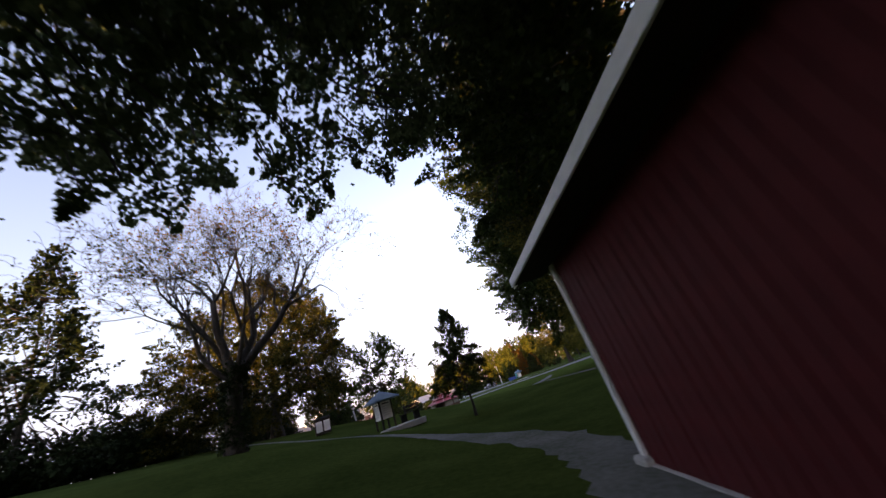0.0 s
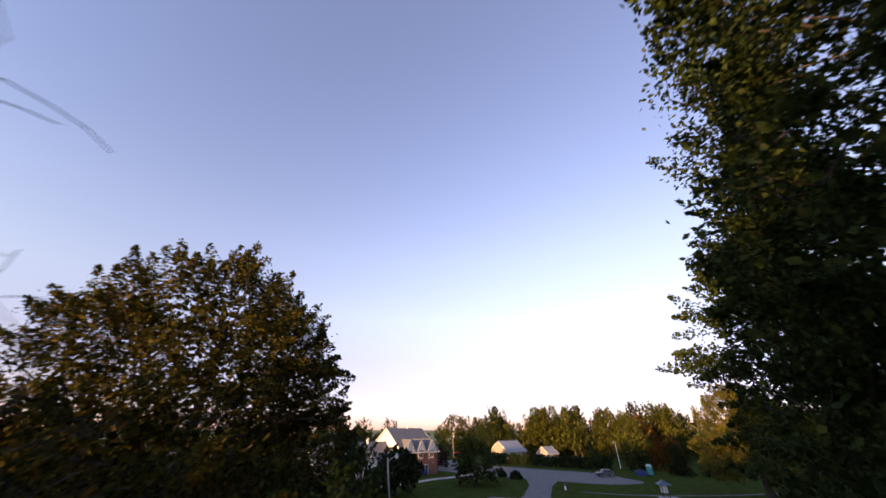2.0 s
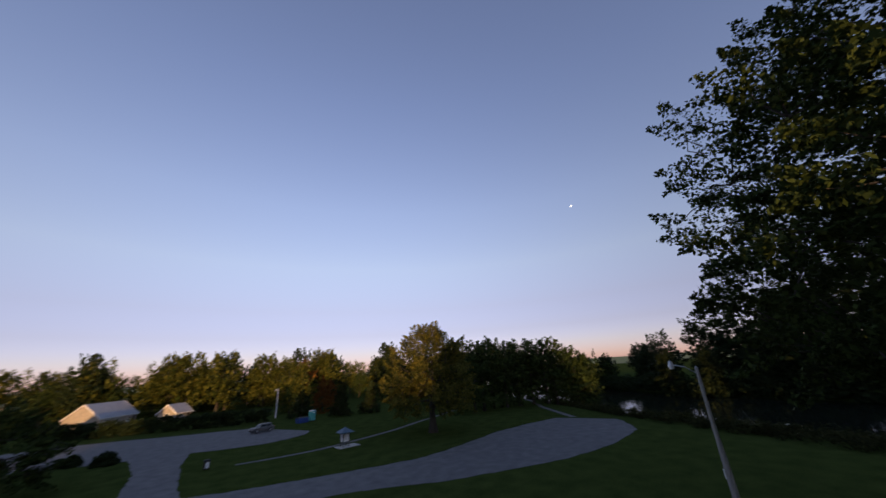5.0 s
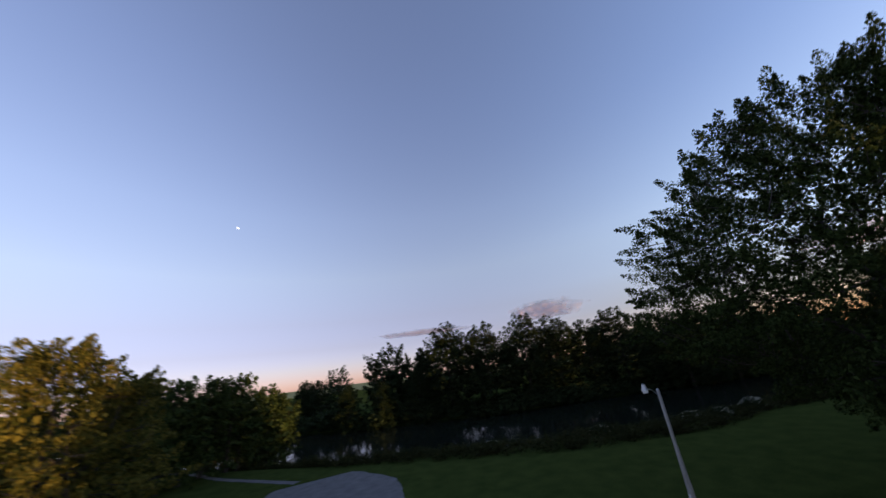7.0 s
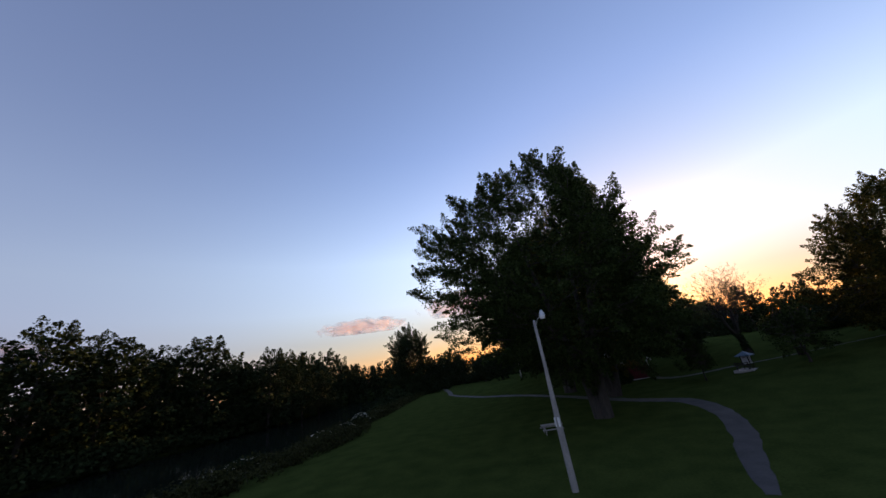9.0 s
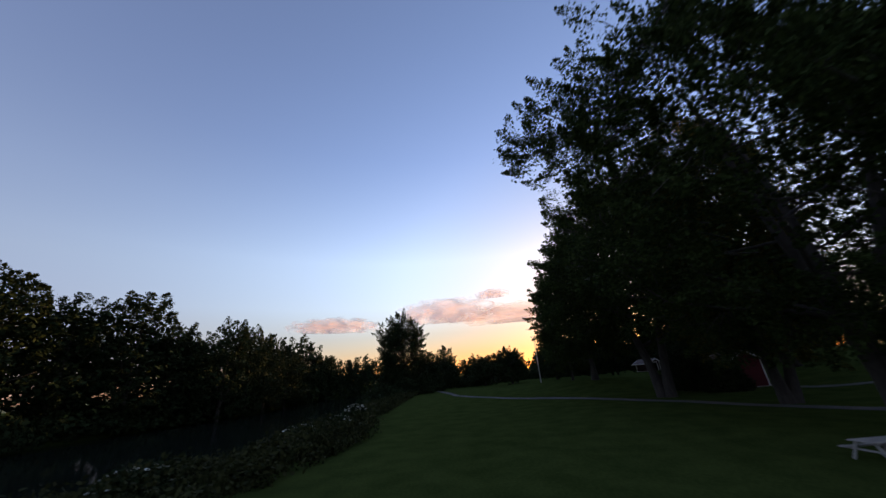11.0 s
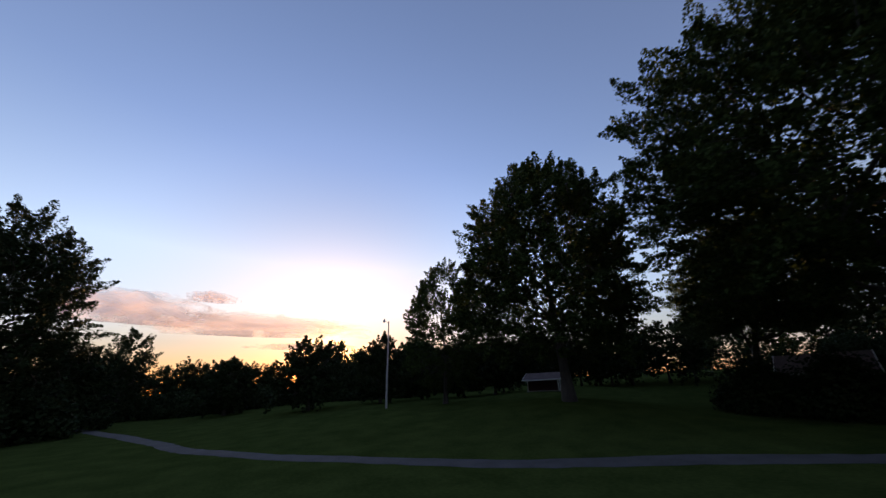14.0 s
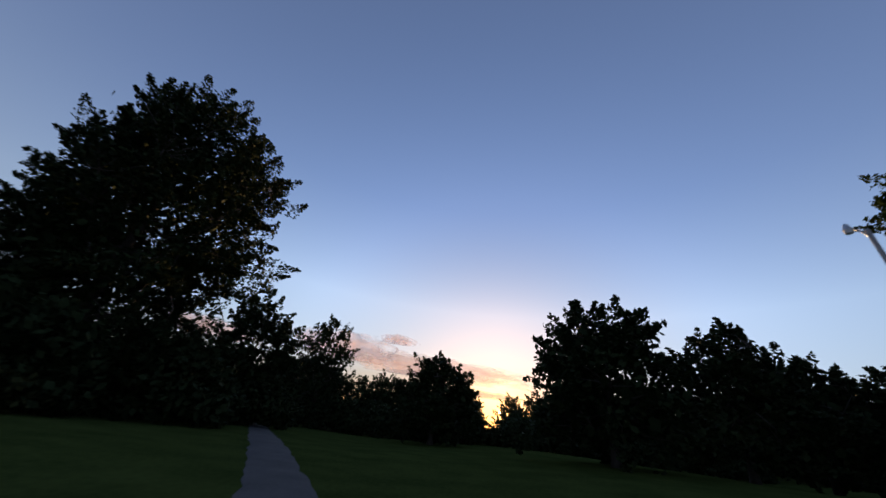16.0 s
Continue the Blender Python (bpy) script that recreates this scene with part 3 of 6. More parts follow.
for nm, mid, w in (("meadow", [(-196, 140), (-250, 172), (-330, 214), (-430, 262)], [10, 18, 30, 44]), ("meadow", [(-205, 192), (-262, 236), (-350, 296), (-470, 372)], [10, 20, 34, 60])):
    ribbon(nm, mid, w, M_FIELD, "pale green meadow beside a creek", "field", lift=0.09, step=8, seed=15)

bridge = thing("road_bridge", pose(-143, 130, 0, 0, 0, 57), "low grey concrete road bridge over a creek", "bridge")
part("deck", boxed(-17, 17, -2.8, 2.8, 1.1, 1.6, bevel=0.03), M_CONCRETE, bridge)
for yy in (-2.7, 2.7):
    part("parapet", boxed(-17, 17, yy - 0.15, yy + 0.15, 1.6, 2.4, bevel=0.03), M_CONCRETE, bridge)
for xx in (-15.5, -6, 6, 15.5):
    part("pier", boxed(xx - 0.5, xx + 0.5, -2.4, 2.4, -0.5, 1.1, bevel=0.03), M_CONCRETE, bridge)

# ---- the large trees of the park ----
tree("maple_tree", 17.6, 35.5, 29.6, 15, 3.6, "huge dark green maple with several stems beside the footpath", 11, clumps=1050, per=255, leaf=0.19, stems=3, trunk=0.62, clump_r=1.6, limbs=18, gaps=0.14, ragged=0.16, core=8, reach=(
    (3.6, (3, 3, 2, 3, 9.8, 12, 12, 6)), (6.0, (10, 8, 7, 7, 11, 14.5, 14.5, 11)), (9.0, (15.5, 15, 13, 12, 8.8, 15, 14, 14.5)), (13.0, (18, 18.8, 16.5, 12.8, 8.6, 18, 16, 16)), (17.0, (18.8, 18, 15.8, 10.8, 8.2, 18, 17, 17)), (21.0, (18, 16, 13.8, 7, 7.4, 17.5, 17, 17)), (25.0, (15, 11.5, 10.5, 4.8, 6.2, 16, 16, 16)), (28.0, (8, 6, 5, 2.4, 4, 11, 12, 11)), (29.6, (3, 3, 2, 1.4, 2.4, 6, 7, 5.5))))
tree("maple_tree", 13.2, 22.3, 30.5, 10, 3.6, "dark green maple with a leaning forked trunk", 12, clumps=560, per=250, leaf=0.17, stems=2, trunk=0.54, offset=(-1.8, 0.8), ragged=0.16, material=M_LEAF_AMBER, limbs=10, gaps=0.12, clump_r=1.5, core=10, reach=(
    (3.6, (5, 6, 6, 5.5, 4.5, 6, 6, 5)), (6.0, (7, 7, 7, 6, 5.7, 9, 8, 7)), (9.0, (9, 8.5, 8.5, 6.5, 6.2, 10.5, 10.5, 9)), (13.0, (10, 9.5, 9.5, 6.3, 6.6, 10.5, 11.5, 10.5)), (17.0, (10, 9.5, 9.5, 6.1, 6, 11, 11, 10.5)), (21.0, (9.5, 8.5, 8.5, 5.5, 5.4, 10.5, 10.5, 10)), (25.0, (8, 7.5, 7.5, 5.1, 5.2, 9, 9.5, 9)), (30.5, (2, 1.5, 1.5, 1.5, 1.7, 3.5, 3.5, 3))))
tree("maple_tree", 17.5, 10.5, 30.0, 14, 7.0, "broad dark maple reaching over the red shed", 13, clumps=950, per=175, leaf=0.25, offset=(0.4, -1.6), trunk=0.7, stems=2, clump_r=1.6, limbs=16, gaps=0.14, ragged=0.16, core=7, reach=(
    (7.0, (9, 11, 12, 13, 13, 12, 12, 10)), (9.0, (11, 13, 14, 15, 15, 14, 14, 12)), (13.0, (14, 15, 15, 16, 16, 15, 15.5, 14.5)), (17.0, (13, 15, 15, 16, 16, 15, 15.5, 14)), (21.0, (10.5, 13, 14, 15, 15, 14, 14, 13)), (25.0, (8, 8, 8, 11, 13, 13, 13, 12)), (28.0, (4.5, 4, 4, 5, 8, 9, 10, 9)), (30.0, (1, 1, 1, 1, 3, 3, 3, 2))))
tree("maple_tree", 18.9, -12.2, 25.8, 11, 4.0, "dense dark maple on the lawn", 14, clumps=720, per=165, leaf=0.245, trunk=0.5, limbs=14, gaps=0.10, ragged=0.18, clump_r=1.4, core=8, reach=(
    (4.0, (8, 9, 7.5, 8, 8, 9, 9, 8.5)), (8.0, (11.2, 12, 9.6, 9.6, 11, 12, 12, 12)), (12.0, (11, 12, 9.6, 9.6, 11, 12, 12, 11.2)), (16.0, (9.6, 11, 9.6, 9.6, 11, 12, 11.5, 10)), (20.0, (7.8, 9, 9, 9.6, 10, 11, 10, 8.4)), (23.6, (4.6, 5, 6, 6.6, 7, 7, 7, 5.8)), (25.8, (1, 1, 1, 1, 1, 1, 1, 1))))
tree("lawn_tree", 18.8, -31, 20.4, 7, 2.4, "slender open-crowned tree beside the lamp pole", 15, clumps=270, per=150, leaf=0.23, trunk=0.28, gaps=0.18, limbs=12, clump_r=1.2, core=5, ragged=0.2, reach=(
    (2.4, (5, 5, 5, 4.5, 5, 5, 5, 4.5)), (5.0, (7, 8, 6.6, 6.2, 7, 8, 7.6, 6.5)), (9.0, (7, 8, 6.8, 6.4, 7.4, 8, 7.6, 6.2)), (13.0, (6.2, 8, 7, 6.6, 7.6, 8, 7.4, 5.4)), (17.0, (3.8, 6, 7, 6.6, 7, 7, 5.4, 3.4)), (19.0, (2.2, 3.5, 4.8, 5, 5.4, 5.4, 3.2, 2)), (20.4, (0.5, 1, 1.5, 1.5, 1.5, 1.5, 1, 0.5))))
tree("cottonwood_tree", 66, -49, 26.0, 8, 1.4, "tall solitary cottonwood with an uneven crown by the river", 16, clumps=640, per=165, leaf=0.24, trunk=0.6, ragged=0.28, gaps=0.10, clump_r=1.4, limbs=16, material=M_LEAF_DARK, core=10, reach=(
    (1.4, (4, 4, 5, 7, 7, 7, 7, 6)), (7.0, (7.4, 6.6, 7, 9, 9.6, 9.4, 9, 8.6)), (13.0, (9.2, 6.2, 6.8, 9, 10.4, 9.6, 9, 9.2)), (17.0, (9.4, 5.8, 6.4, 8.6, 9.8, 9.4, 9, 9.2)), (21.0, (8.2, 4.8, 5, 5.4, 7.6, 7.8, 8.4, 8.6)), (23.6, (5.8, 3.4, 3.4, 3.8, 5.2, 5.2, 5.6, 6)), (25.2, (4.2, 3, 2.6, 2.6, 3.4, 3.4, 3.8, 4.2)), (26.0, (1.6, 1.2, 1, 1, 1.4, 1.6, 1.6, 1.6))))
tree("young_tree", 1.4, 21.3, 6.2, 2.5, 1.5, "young pyramid-shaped tree on the lawn", 17, clumps=150, per=120, leaf=0.11, kind="cone", trunk=0.08, clump_r=0.44, gaps=0.32, limbs=14, spray=0.7, ragged=0.2)
tree("golden_tree", -16.0, 34.0, 15.8, 9, 1.6, "round green and gold tree lit by the low sun", 18, clumps=520, per=235, leaf=0.165, trunk=0.5, limbs=12, material=M_LEAF_OLIVE, gaps=0.12, clump_r=1.35, core=8, ragged=0.2, reach=(
    (1.6, (8.5, 8.5, 9, 9, 9, 9.5, 9.5, 9.5)), (4.6, (9, 8.2, 10, 10, 10, 10.5, 10.5, 10.5)), (7.6, (8.2, 7.4, 10, 10, 10, 10, 9.6, 10)), (10.6, (7, 6.6, 9, 9, 9, 9, 7.6, 8.5)), (12.8, (5.4, 5, 6.4, 7.4, 7.6, 7.4, 7, 7)), (14.6, (2.4, 2.4, 3.4, 5, 5, 4.4, 3.4, 2.6)), (15.8, (0.6, 0.6, 1, 1.6, 1.6, 1, 0.8, 0.6))))
tree("small_tree", -16.6, 50.3, 9.6, 3.0, 1.2, "small bushy tree with a few russet leaves", 19, clumps=170, per=110, leaf=0.19, trunk=0.2, clump_r=0.8, gaps=0.12, core=5)
tree("golden_oak", 32.8, 95.0, 16.8, 8.2, 3.4, "broad golden-lit oak standing on the grass", 20, clumps=340, per=150, leaf=0.24, trunk=0.62, material=M_LEAF_OAK, limbs=11, gaps=0.12, clump_r=1.4, core=6)
tree("overhanging_tree", -8.5, -3.5, 16.5, 9.8, 6.1, "dark leafy tree with limbs hanging over the lawn", 21, clumps=880, per=190, leaf=0.16, offset=(10.2, 6.4), material=M_LEAF_NEAR, trunk=0.5, limbs=16, gaps=0.16, shape=LEAF, core=5)
tree("round_tree", -27.0, 85.5, 7.4, 5.0, 0.9, "dense dark round tree before the brick house", 22, clumps=170, per=75, leaf=0.32, trunk=0.25, gaps=0.0, material=M_LEAF_DARK, clump_r=0.9, spray=0.3, ragged=0.14, core=5)
tree("lot_tree", -15.6, 102, 8.6, 5.0, 1.2, "bushy green tree beside the parking lot", 23, clumps=150, per=70, leaf=0.36, trunk=0.25, gaps=0.25)
for tx, ty, th, tr, mt, sd in ((-27.5, 57.0, 7.4, 3.7, M_LEAF_DARK, 35), (-28.5, 53.0, 8.4, 4.2, M_LEAF, 36), (-26.0, 47.0, 12.2, 4.6, M_LEAF_DARK, 37), (-23.0, 45.5, 8.0, 3.6, M_LEAF_DARK, 38)):
    tree("slope_tree", tx, ty, th, tr, 0.8, "dark bushy tree on the slope below the brick house", sd, clumps=150, per=130, leaf=0.17, trunk=0.2, gaps=0.10, material=mt, group="trees on the slope", ragged=0.3, core=6, clump_r=0.95)
tree("rounded_tree", -73.0, 90.0, 6.6, 7.2, 0.4, "wide low rounded tree beside the railed deck", 39, clumps=170, per=60, leaf=0.34, trunk=0.2, gaps=0.05, ragged=0.2, core=5, clump_r=1.1)
tree("russet_conifer", 31.0, 146.5, 9.6, 3.4, 0.3, "russet pointed conifer among dark evergreens", 34, clumps=110, per=70, leaf=0.32, kind="cone", trunk=0.15, gaps=0.08, material=M_LEAF_RED, clump_r=0.9)
tree("small_tree", -5.2, 29.8, 6.6, 2.7, 1.2, "small airy dark green tree on the lawn", 26, clumps=120, per=70, leaf=0.15, trunk=0.12, gaps=0.3, clump_r=0.65, ragged=0.35, core=3)
tree("purple_tree", -33.5, 132, 5.6, 3.2, 1.0, "small dark purple-leaved tree", 24, clumps=70, per=60, leaf=0.32, material=M_LEAF_PURPLE, gaps=0.15)
tree("sapling", -23.6, 20.8, 15.5, 4.4, 1.2, "thin open tree with feathery foliage", 25, clumps=180, per=60, leaf=0.25, material=M_LEAF_DARK, kind="cone", trunk=0.2, gaps=0.34, ragged=0.5)
for tx, ty, th, tr, sd in ((32.0, 134.5, 7.0, 3.3, 31), (39.5, 133, 7.2, 3.3, 32), (24.8, 144, 6.4, 3.4, 33)):
    tree("evergreen_bush", tx, ty, th, tr, 0.3, "dark pointed evergreen on the grass", sd, clumps=90, per=60, leaf=0.36, kind="cone", trunk=0.15, gaps=0.05, material=M_LEAF_DARK, group="evergreens by the lot", clump_r=0.9)
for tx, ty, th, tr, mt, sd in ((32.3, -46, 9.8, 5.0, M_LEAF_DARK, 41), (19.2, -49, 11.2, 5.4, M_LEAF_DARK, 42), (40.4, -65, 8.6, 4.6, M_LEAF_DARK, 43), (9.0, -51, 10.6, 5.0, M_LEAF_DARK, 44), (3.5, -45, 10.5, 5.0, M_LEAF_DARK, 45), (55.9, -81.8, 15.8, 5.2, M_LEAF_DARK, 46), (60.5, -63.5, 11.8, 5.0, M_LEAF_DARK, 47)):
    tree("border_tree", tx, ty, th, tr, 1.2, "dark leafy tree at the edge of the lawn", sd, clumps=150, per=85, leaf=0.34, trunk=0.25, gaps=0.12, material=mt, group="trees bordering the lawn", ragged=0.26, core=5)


def dying_tree(x, y, seed):
    """A forked tree, mostly bare, with leaves left on its outer twigs and ivy round the stem."""
    rng = np.random.default_rng(seed)
    root = thing("dying_tree", pose(x, y, gz(x, y) - 0.05), "half-bare forked tree with sparse brown-green leaves", "tree")
    wood, tips = Wood(), []

    def grow(p, d, length, rad, level):
        pts, rr = [p], [rad]
        n = 5 if level < 4 else 3
        for i in range(n):
            d = d + rng.normal(size=3) * (0.13 if level < 4 else 0.22) + (0, 0, 0.035)
            d = d / np.linalg.norm(d)
            pts.append(pts[-1] + d * length / n)
            rr.append(rad * (1 - 0.40 * (i + 1) / n))
        wood.tube(pts, np.maximum(rr, 0.007), 9 if level < 2 else 6 if level < 4 else 3)
        if level >= 4:
            tips.extend(pts[1:])
        if level == 7:
            return
        for k in range((0, 4, 3, 3, 3, 2, 2)[level]):
            s = rng.normal(size=3)
            s = s - d * (s @ d)
            s = s / np.linalg.norm(s)
            spread = (0, 0.46, 0.50, 0.55, 0.6, 0.65, 0.7)[level] * rng.uniform(0.75, 1.2)
            nd = d * math.cos(spread) + s * math.sin(spread) + np.array((0, 0, 0.08 if level < 2 else 0.0))
            start = pts[-1] if k < 1 else pts[int(rng.integers(2, n + 1))]
            grow(start, nd / np.linalg.norm(nd), length * rng.uniform(0.62, 0.84), rr[-1] * rng.uniform(0.6, 0.8), level + 1)

    fork = np.array((0.32, -0.36, 2.9))
    wood.tube([(0, 0, 0), (0.02, -0.05, 0.5), (0.1, -0.2, 1.5), (0.24, -0.30, 2.3), fork], [0.46, 0.35, 0.31, 0.30, 0.28], 12)
    for across, out, up, length, rad, drop in ((-0.16, -0.1, 1.0, 3.4, 0.19, 0), (0.72, 0.0, 1.0, 3.7, 0.20, 0.1), (0.46, -0.3, 1.0, 3.6, 0.19, 0), (-0.85, 0.2, 0.75, 3.1, 0.11, 0.3), (0.1, 0.5, 0.9, 2.3, 0.11, 0.2), (-0.4, -0.6, 0.9, 3.1, 0.13, 0.1)):
        d = np.array((0.668 * across + 0.744 * out, 0.744 * across - 0.668 * out, up))
        grow(fork - (0.05 * drop, -0.05 * drop, drop), d / np.linalg.norm(d), length, rad, 1)
    mesh_from("trunk", wood.v, wood.f, M_BARK, root, True)
    tips = np.array(tips)
    keep = tips[rng.uniform(size=len(tips)) < 0.12]
    leaf_mesh("sparse_leaves", keep, np.full(len(keep), 0.15), 3, 0.085, rng, M_LEAF_OLIVE, root)
    few = tips[rng.uniform(size=len(tips)) < 0.05]
    leaf_mesh("russet_leaves", few, np.full(len(few), 0.14), 3, 0.09, rng, M_LEAF_RED, root)
    iv = np.array([(0.3 * math.cos(a) + 0.09 * z, 0.3 * math.sin(a) - 0.11 * z, z) for z in np.arange(0.2, 3.2, 0.13) for a in rng.uniform(0, 6.28, 3)])
    leaf_mesh("ivy", iv, np.full(len(iv), 0.36), 60, 0.11, rng, M_LEAF_DARK, root)
    return root


dying_tree(-8.1, 15.2, 5)

# ---- far trees: a few kinds, built once and set out in rows ----
kinds = []
for i, (kd, mt, gp, rg) in enumerate((("round", M_LEAF_DARK, 0.08, 0.28), ("round", M_LEAF, 0.10, 0.32), ("round", M_LEAF_GOLD, 0.08, 0.28), ("vase", M_LEAF, 0.18, 0.4), ("oval", M_LEAF_DARK, 0.12, 0.3), ("round", M_LEAF_RED, 0.25, 0.4))):
    kinds.append(tree("woodland_tree", 0, 0, 20, 7.2, 1.3, ("dark leafy tree in a far woodland", "green tree in a far woodland", "gold-lit tree in a far woodland", "open spreading tree in a far woodland", "tall dark tree in a far woodland", "russet tree in a far woodland")[i], 60 + i, clumps=90, per=28, leaf=0.68, kind=kd, trunk=0.4, material=mt, gaps=gp, ragged=rg, clump_r=1.9, limbs=8, core=4, twigs=False, place=False))
for i, mt in enumerate((M_LEAF_DARK, M_LEAF, M_LEAF_GOLD)):
    kinds.append(tree("distant_tree", 0, 0, 20, 7.2, 0.4, ("dark tree far off in flat country", "green tree far off in flat country", "gold-lit tree far off in flat country")[i], 80 + i, clumps=44, per=22, leaf=1.1, trunk=0.4, material=mt, gaps=0.05, core=3, clump_r=2.3, limbs=5, twigs=False, place=False))
used = [False] * len(kinds)
row_rng = random.Random(7)
GROWN = (1.06, 0.6, 1.01, 0.75, 1.2, 0.6, 1.0, 1.0, 1.0)      # how tall each kind stands against its row's heights


def far_tree(x, y, h, k, wide=1.0):
    # keep one narrow opening in the woods, through which the sun shows low down
    across = (x - 47) * -0.948 - (y + 25.6) * -0.317
    clear = 7.2 * h / 20 * wide * 1.22 + 0.6
    if y < -55 and abs(across) < clear:
        push = (clear - abs(across)) * (1 if across > 0 else -1)
        x, y = x - 0.948 * push, y + 0.317 * push
    m = pose(x, y, gz(x, y) - 0.1, 0, 0, row_rng.uniform(0, 360)) @ Matrix.Diagonal((h / 20 * wide, h / 20 * wide, h / 20, 1))
    if not used[k]:
        used[k] = True
        kinds[k].matrix_basis = m
        return kinds[k]
    base, grown = kinds[k].scale, GROWN[k]
    m = m @ Matrix.Diagonal((grown / base.x, grown / base.y, grown / base.z, 1))
    return copy_thing(kinds[k], m)


def open_land(x, y):
    """The creek's open valley beyond the house, and a glade in the golden woods."""
    side, away = math.degrees(math.atan2(0.9 + x, y - 36.4)), math.hypot(x + 0.9, y - 36.4)
    creek = -61.2 < side < -57.2 and 60 < away < 300 or -57.2 <= side < -49.5 and 60 < away < 118
    return y > 36 and (creek or 18.8 < side < 25.2 and away < 168)


def far_row(points, count, low, high, choice, group, scatter=5.0, wide=1.0):
    total = [math.dist(points[i], points[i + 1]) for i in range(len(points) - 1)]
    for n in range(count):
        s = (n + 0.5) / count * sum(total)
        i = 0
        while i < len(total) - 1 and s > total[i]:
            s -= total[i]
            i += 1
        f = s / total[i]
        px = points[i][0] + (points[i + 1][0] - points[i][0]) * f + row_rng.uniform(-scatter, scatter)
        py = points[i][1] + (points[i + 1][1] - points[i][1]) * f + row_rng.uniform(-scatter, scatter)
        h, k = row_rng.uniform(low, high), row_rng.choice(choice)
        if open_land(px, py):
            row_rng.uniform(0, 360)
            continue
        far_tree(px, py, h, k, wide)["group"] = group


# far-shore trees lie in shade, given here by the near-black leaf colour
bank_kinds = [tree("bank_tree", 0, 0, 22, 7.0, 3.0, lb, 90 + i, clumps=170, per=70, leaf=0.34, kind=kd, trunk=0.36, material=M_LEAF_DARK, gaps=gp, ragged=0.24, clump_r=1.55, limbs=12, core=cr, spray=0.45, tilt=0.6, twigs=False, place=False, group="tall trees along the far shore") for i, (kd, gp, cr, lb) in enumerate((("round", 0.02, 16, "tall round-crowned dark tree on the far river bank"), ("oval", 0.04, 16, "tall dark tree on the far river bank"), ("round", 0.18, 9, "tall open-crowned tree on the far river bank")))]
for i, (bx, by, bh, bw, bk) in enumerate(((115.5, 86.8, 13.9, 1.0, 0), (112.5, 75.9, 13.4, 1.0, 1), (112.5, 64.9, 15.6, 0.9, 0), (111.5, 55.0, 26.6, 1.1, 0), (109.5, 42.9, 25.5, 1.2, 0), (110.0, 29.7, 26.6, 1.05, 2), (110.5, 18.7, 25.0, 1.2, 0), (111.5, 6.7, 23.3, 1.15, 1), (109.3, -3.5, 25.7, 1.2, 2), (105.9, -10.9, 19.5, 1.2, 0), (101.2, -18.4, 24.7, 1.0, 2), (101.3, -27, 24, 0.9, 2), (103.2, -37, 18, 1.2, 0), (105.0, -50, 18.5, 1.2, 1), (109.0, -62, 17, 1.2, 0))):
    m = pose(bx, by, gz(bx, by) - 0.1, 0, 0, 67 * i) @ Matrix.Diagonal((bw * bh / 22, bw * bh / 22, bh / 22, 1))
    if i in (0, 1, 5):
        bank_kinds[bk].matrix_basis = m
    else:
        b0 = bank_kinds[bk].scale
        copy_thing(bank_kinds[bk], m @ Matrix.Diagonal((1 / b0.x, 1 / b0.y, 1 / b0.z, 1)))
far_row([(116, 90), (109.5, 60), (107, 30), (110, 0), (111, -30), (114, -62), (119, -84)], 34, 4.2, 6.8, (6, 6), "undergrowth along the far river bank", 1.2, wide=1.6)
far_row([(129, 95), (123, 40), (126, -10), (130, -75)], 20, 16.5, 19.5, (0, 4), "trees along the far river bank", 5)
far_row([(120, -66), (114, -92), (104, -118), (88, -138), (62, -150)], 26, 13, 18, (0, 4), "trees along the far river bank", 4)
far_row([(114, -62), (108, -88), (98, -112), (84, -130), (60, -140)], 26, 5, 8, (6, 7), "undergrowth along the far river bank", 2, wide=1.6)
far_row([(122, -56), (118, -70), (113, -84)], 5, 18, 21, (0, 4), "trees along the far river bank", 2.5)
far_row([(86, 152), (100, 133), (116, 116)], 9, 14, 18, (0, 4, 1), "tall trees beyond the river bend", 5)
far_row([(50, 106), (60, 108), (72, 104), (84, 94)], 10, 24, 28, (1, 1), "dark trees above the river bend", 2)
far_row([(128, 112), (160, 140), (240, 200)], 18, 11, 14, (6, 7, 6), "tall trees beyond the river bend", 8)
far_row([(150, 85), (190, 70), (210, 30)], 10, 7, 10, (6, 7), "trees along the far river bank", 8)
far_row([(66, -118), (40, -112), (10, -105), (-20, -96), (-45, -80)], 24, 8, 11.5, (0, 4, 1), "trees closing the west end of the lawn", 6)
far_row([(14, -112), (-10, -108), (-34, -96), (-60, -76)], 24, 10, 12.5, (0, 4, 1), "tall trees behind the west end of the lawn", 4)
far_row([(12, -84), (-8, -76), (-26, -66), (-40, -52)], 16, 9.5, 12, (0, 4), "tall trees behind the west end of the lawn", 3)
far_row([(20, -75), (0, -66), (-18, -58), (-34, -40), (-40, -15)], 16, 9, 13, (0, 4, 1), "trees closing the west end of the lawn", 4)
far_row([(-44, 0), (-42, 18), (-40, 34)], 6, 9, 13, (0, 4), "dark trees beside the lawn", 3)
far_row([(-30, -66), (-46, -48), (-54, -25), (-58, 0), (-58, 30)], 20, 9, 12, (0, 4, 1), "dark trees beside the lawn", 4)
far_row([(60, -140), (0, -135), (-50, -115), (-85, -70), (-95, 0), (-90, 60)], 40, 8, 10, (6, 7), "trees closing the west end of the lawn", 8)
far_row([(-32, 205), (0, 205), (30, 200), (62, 190), (95, 178)], 34, 16, 21, (2, 1, 2, 0), "golden trees behind the parking lot", 6)
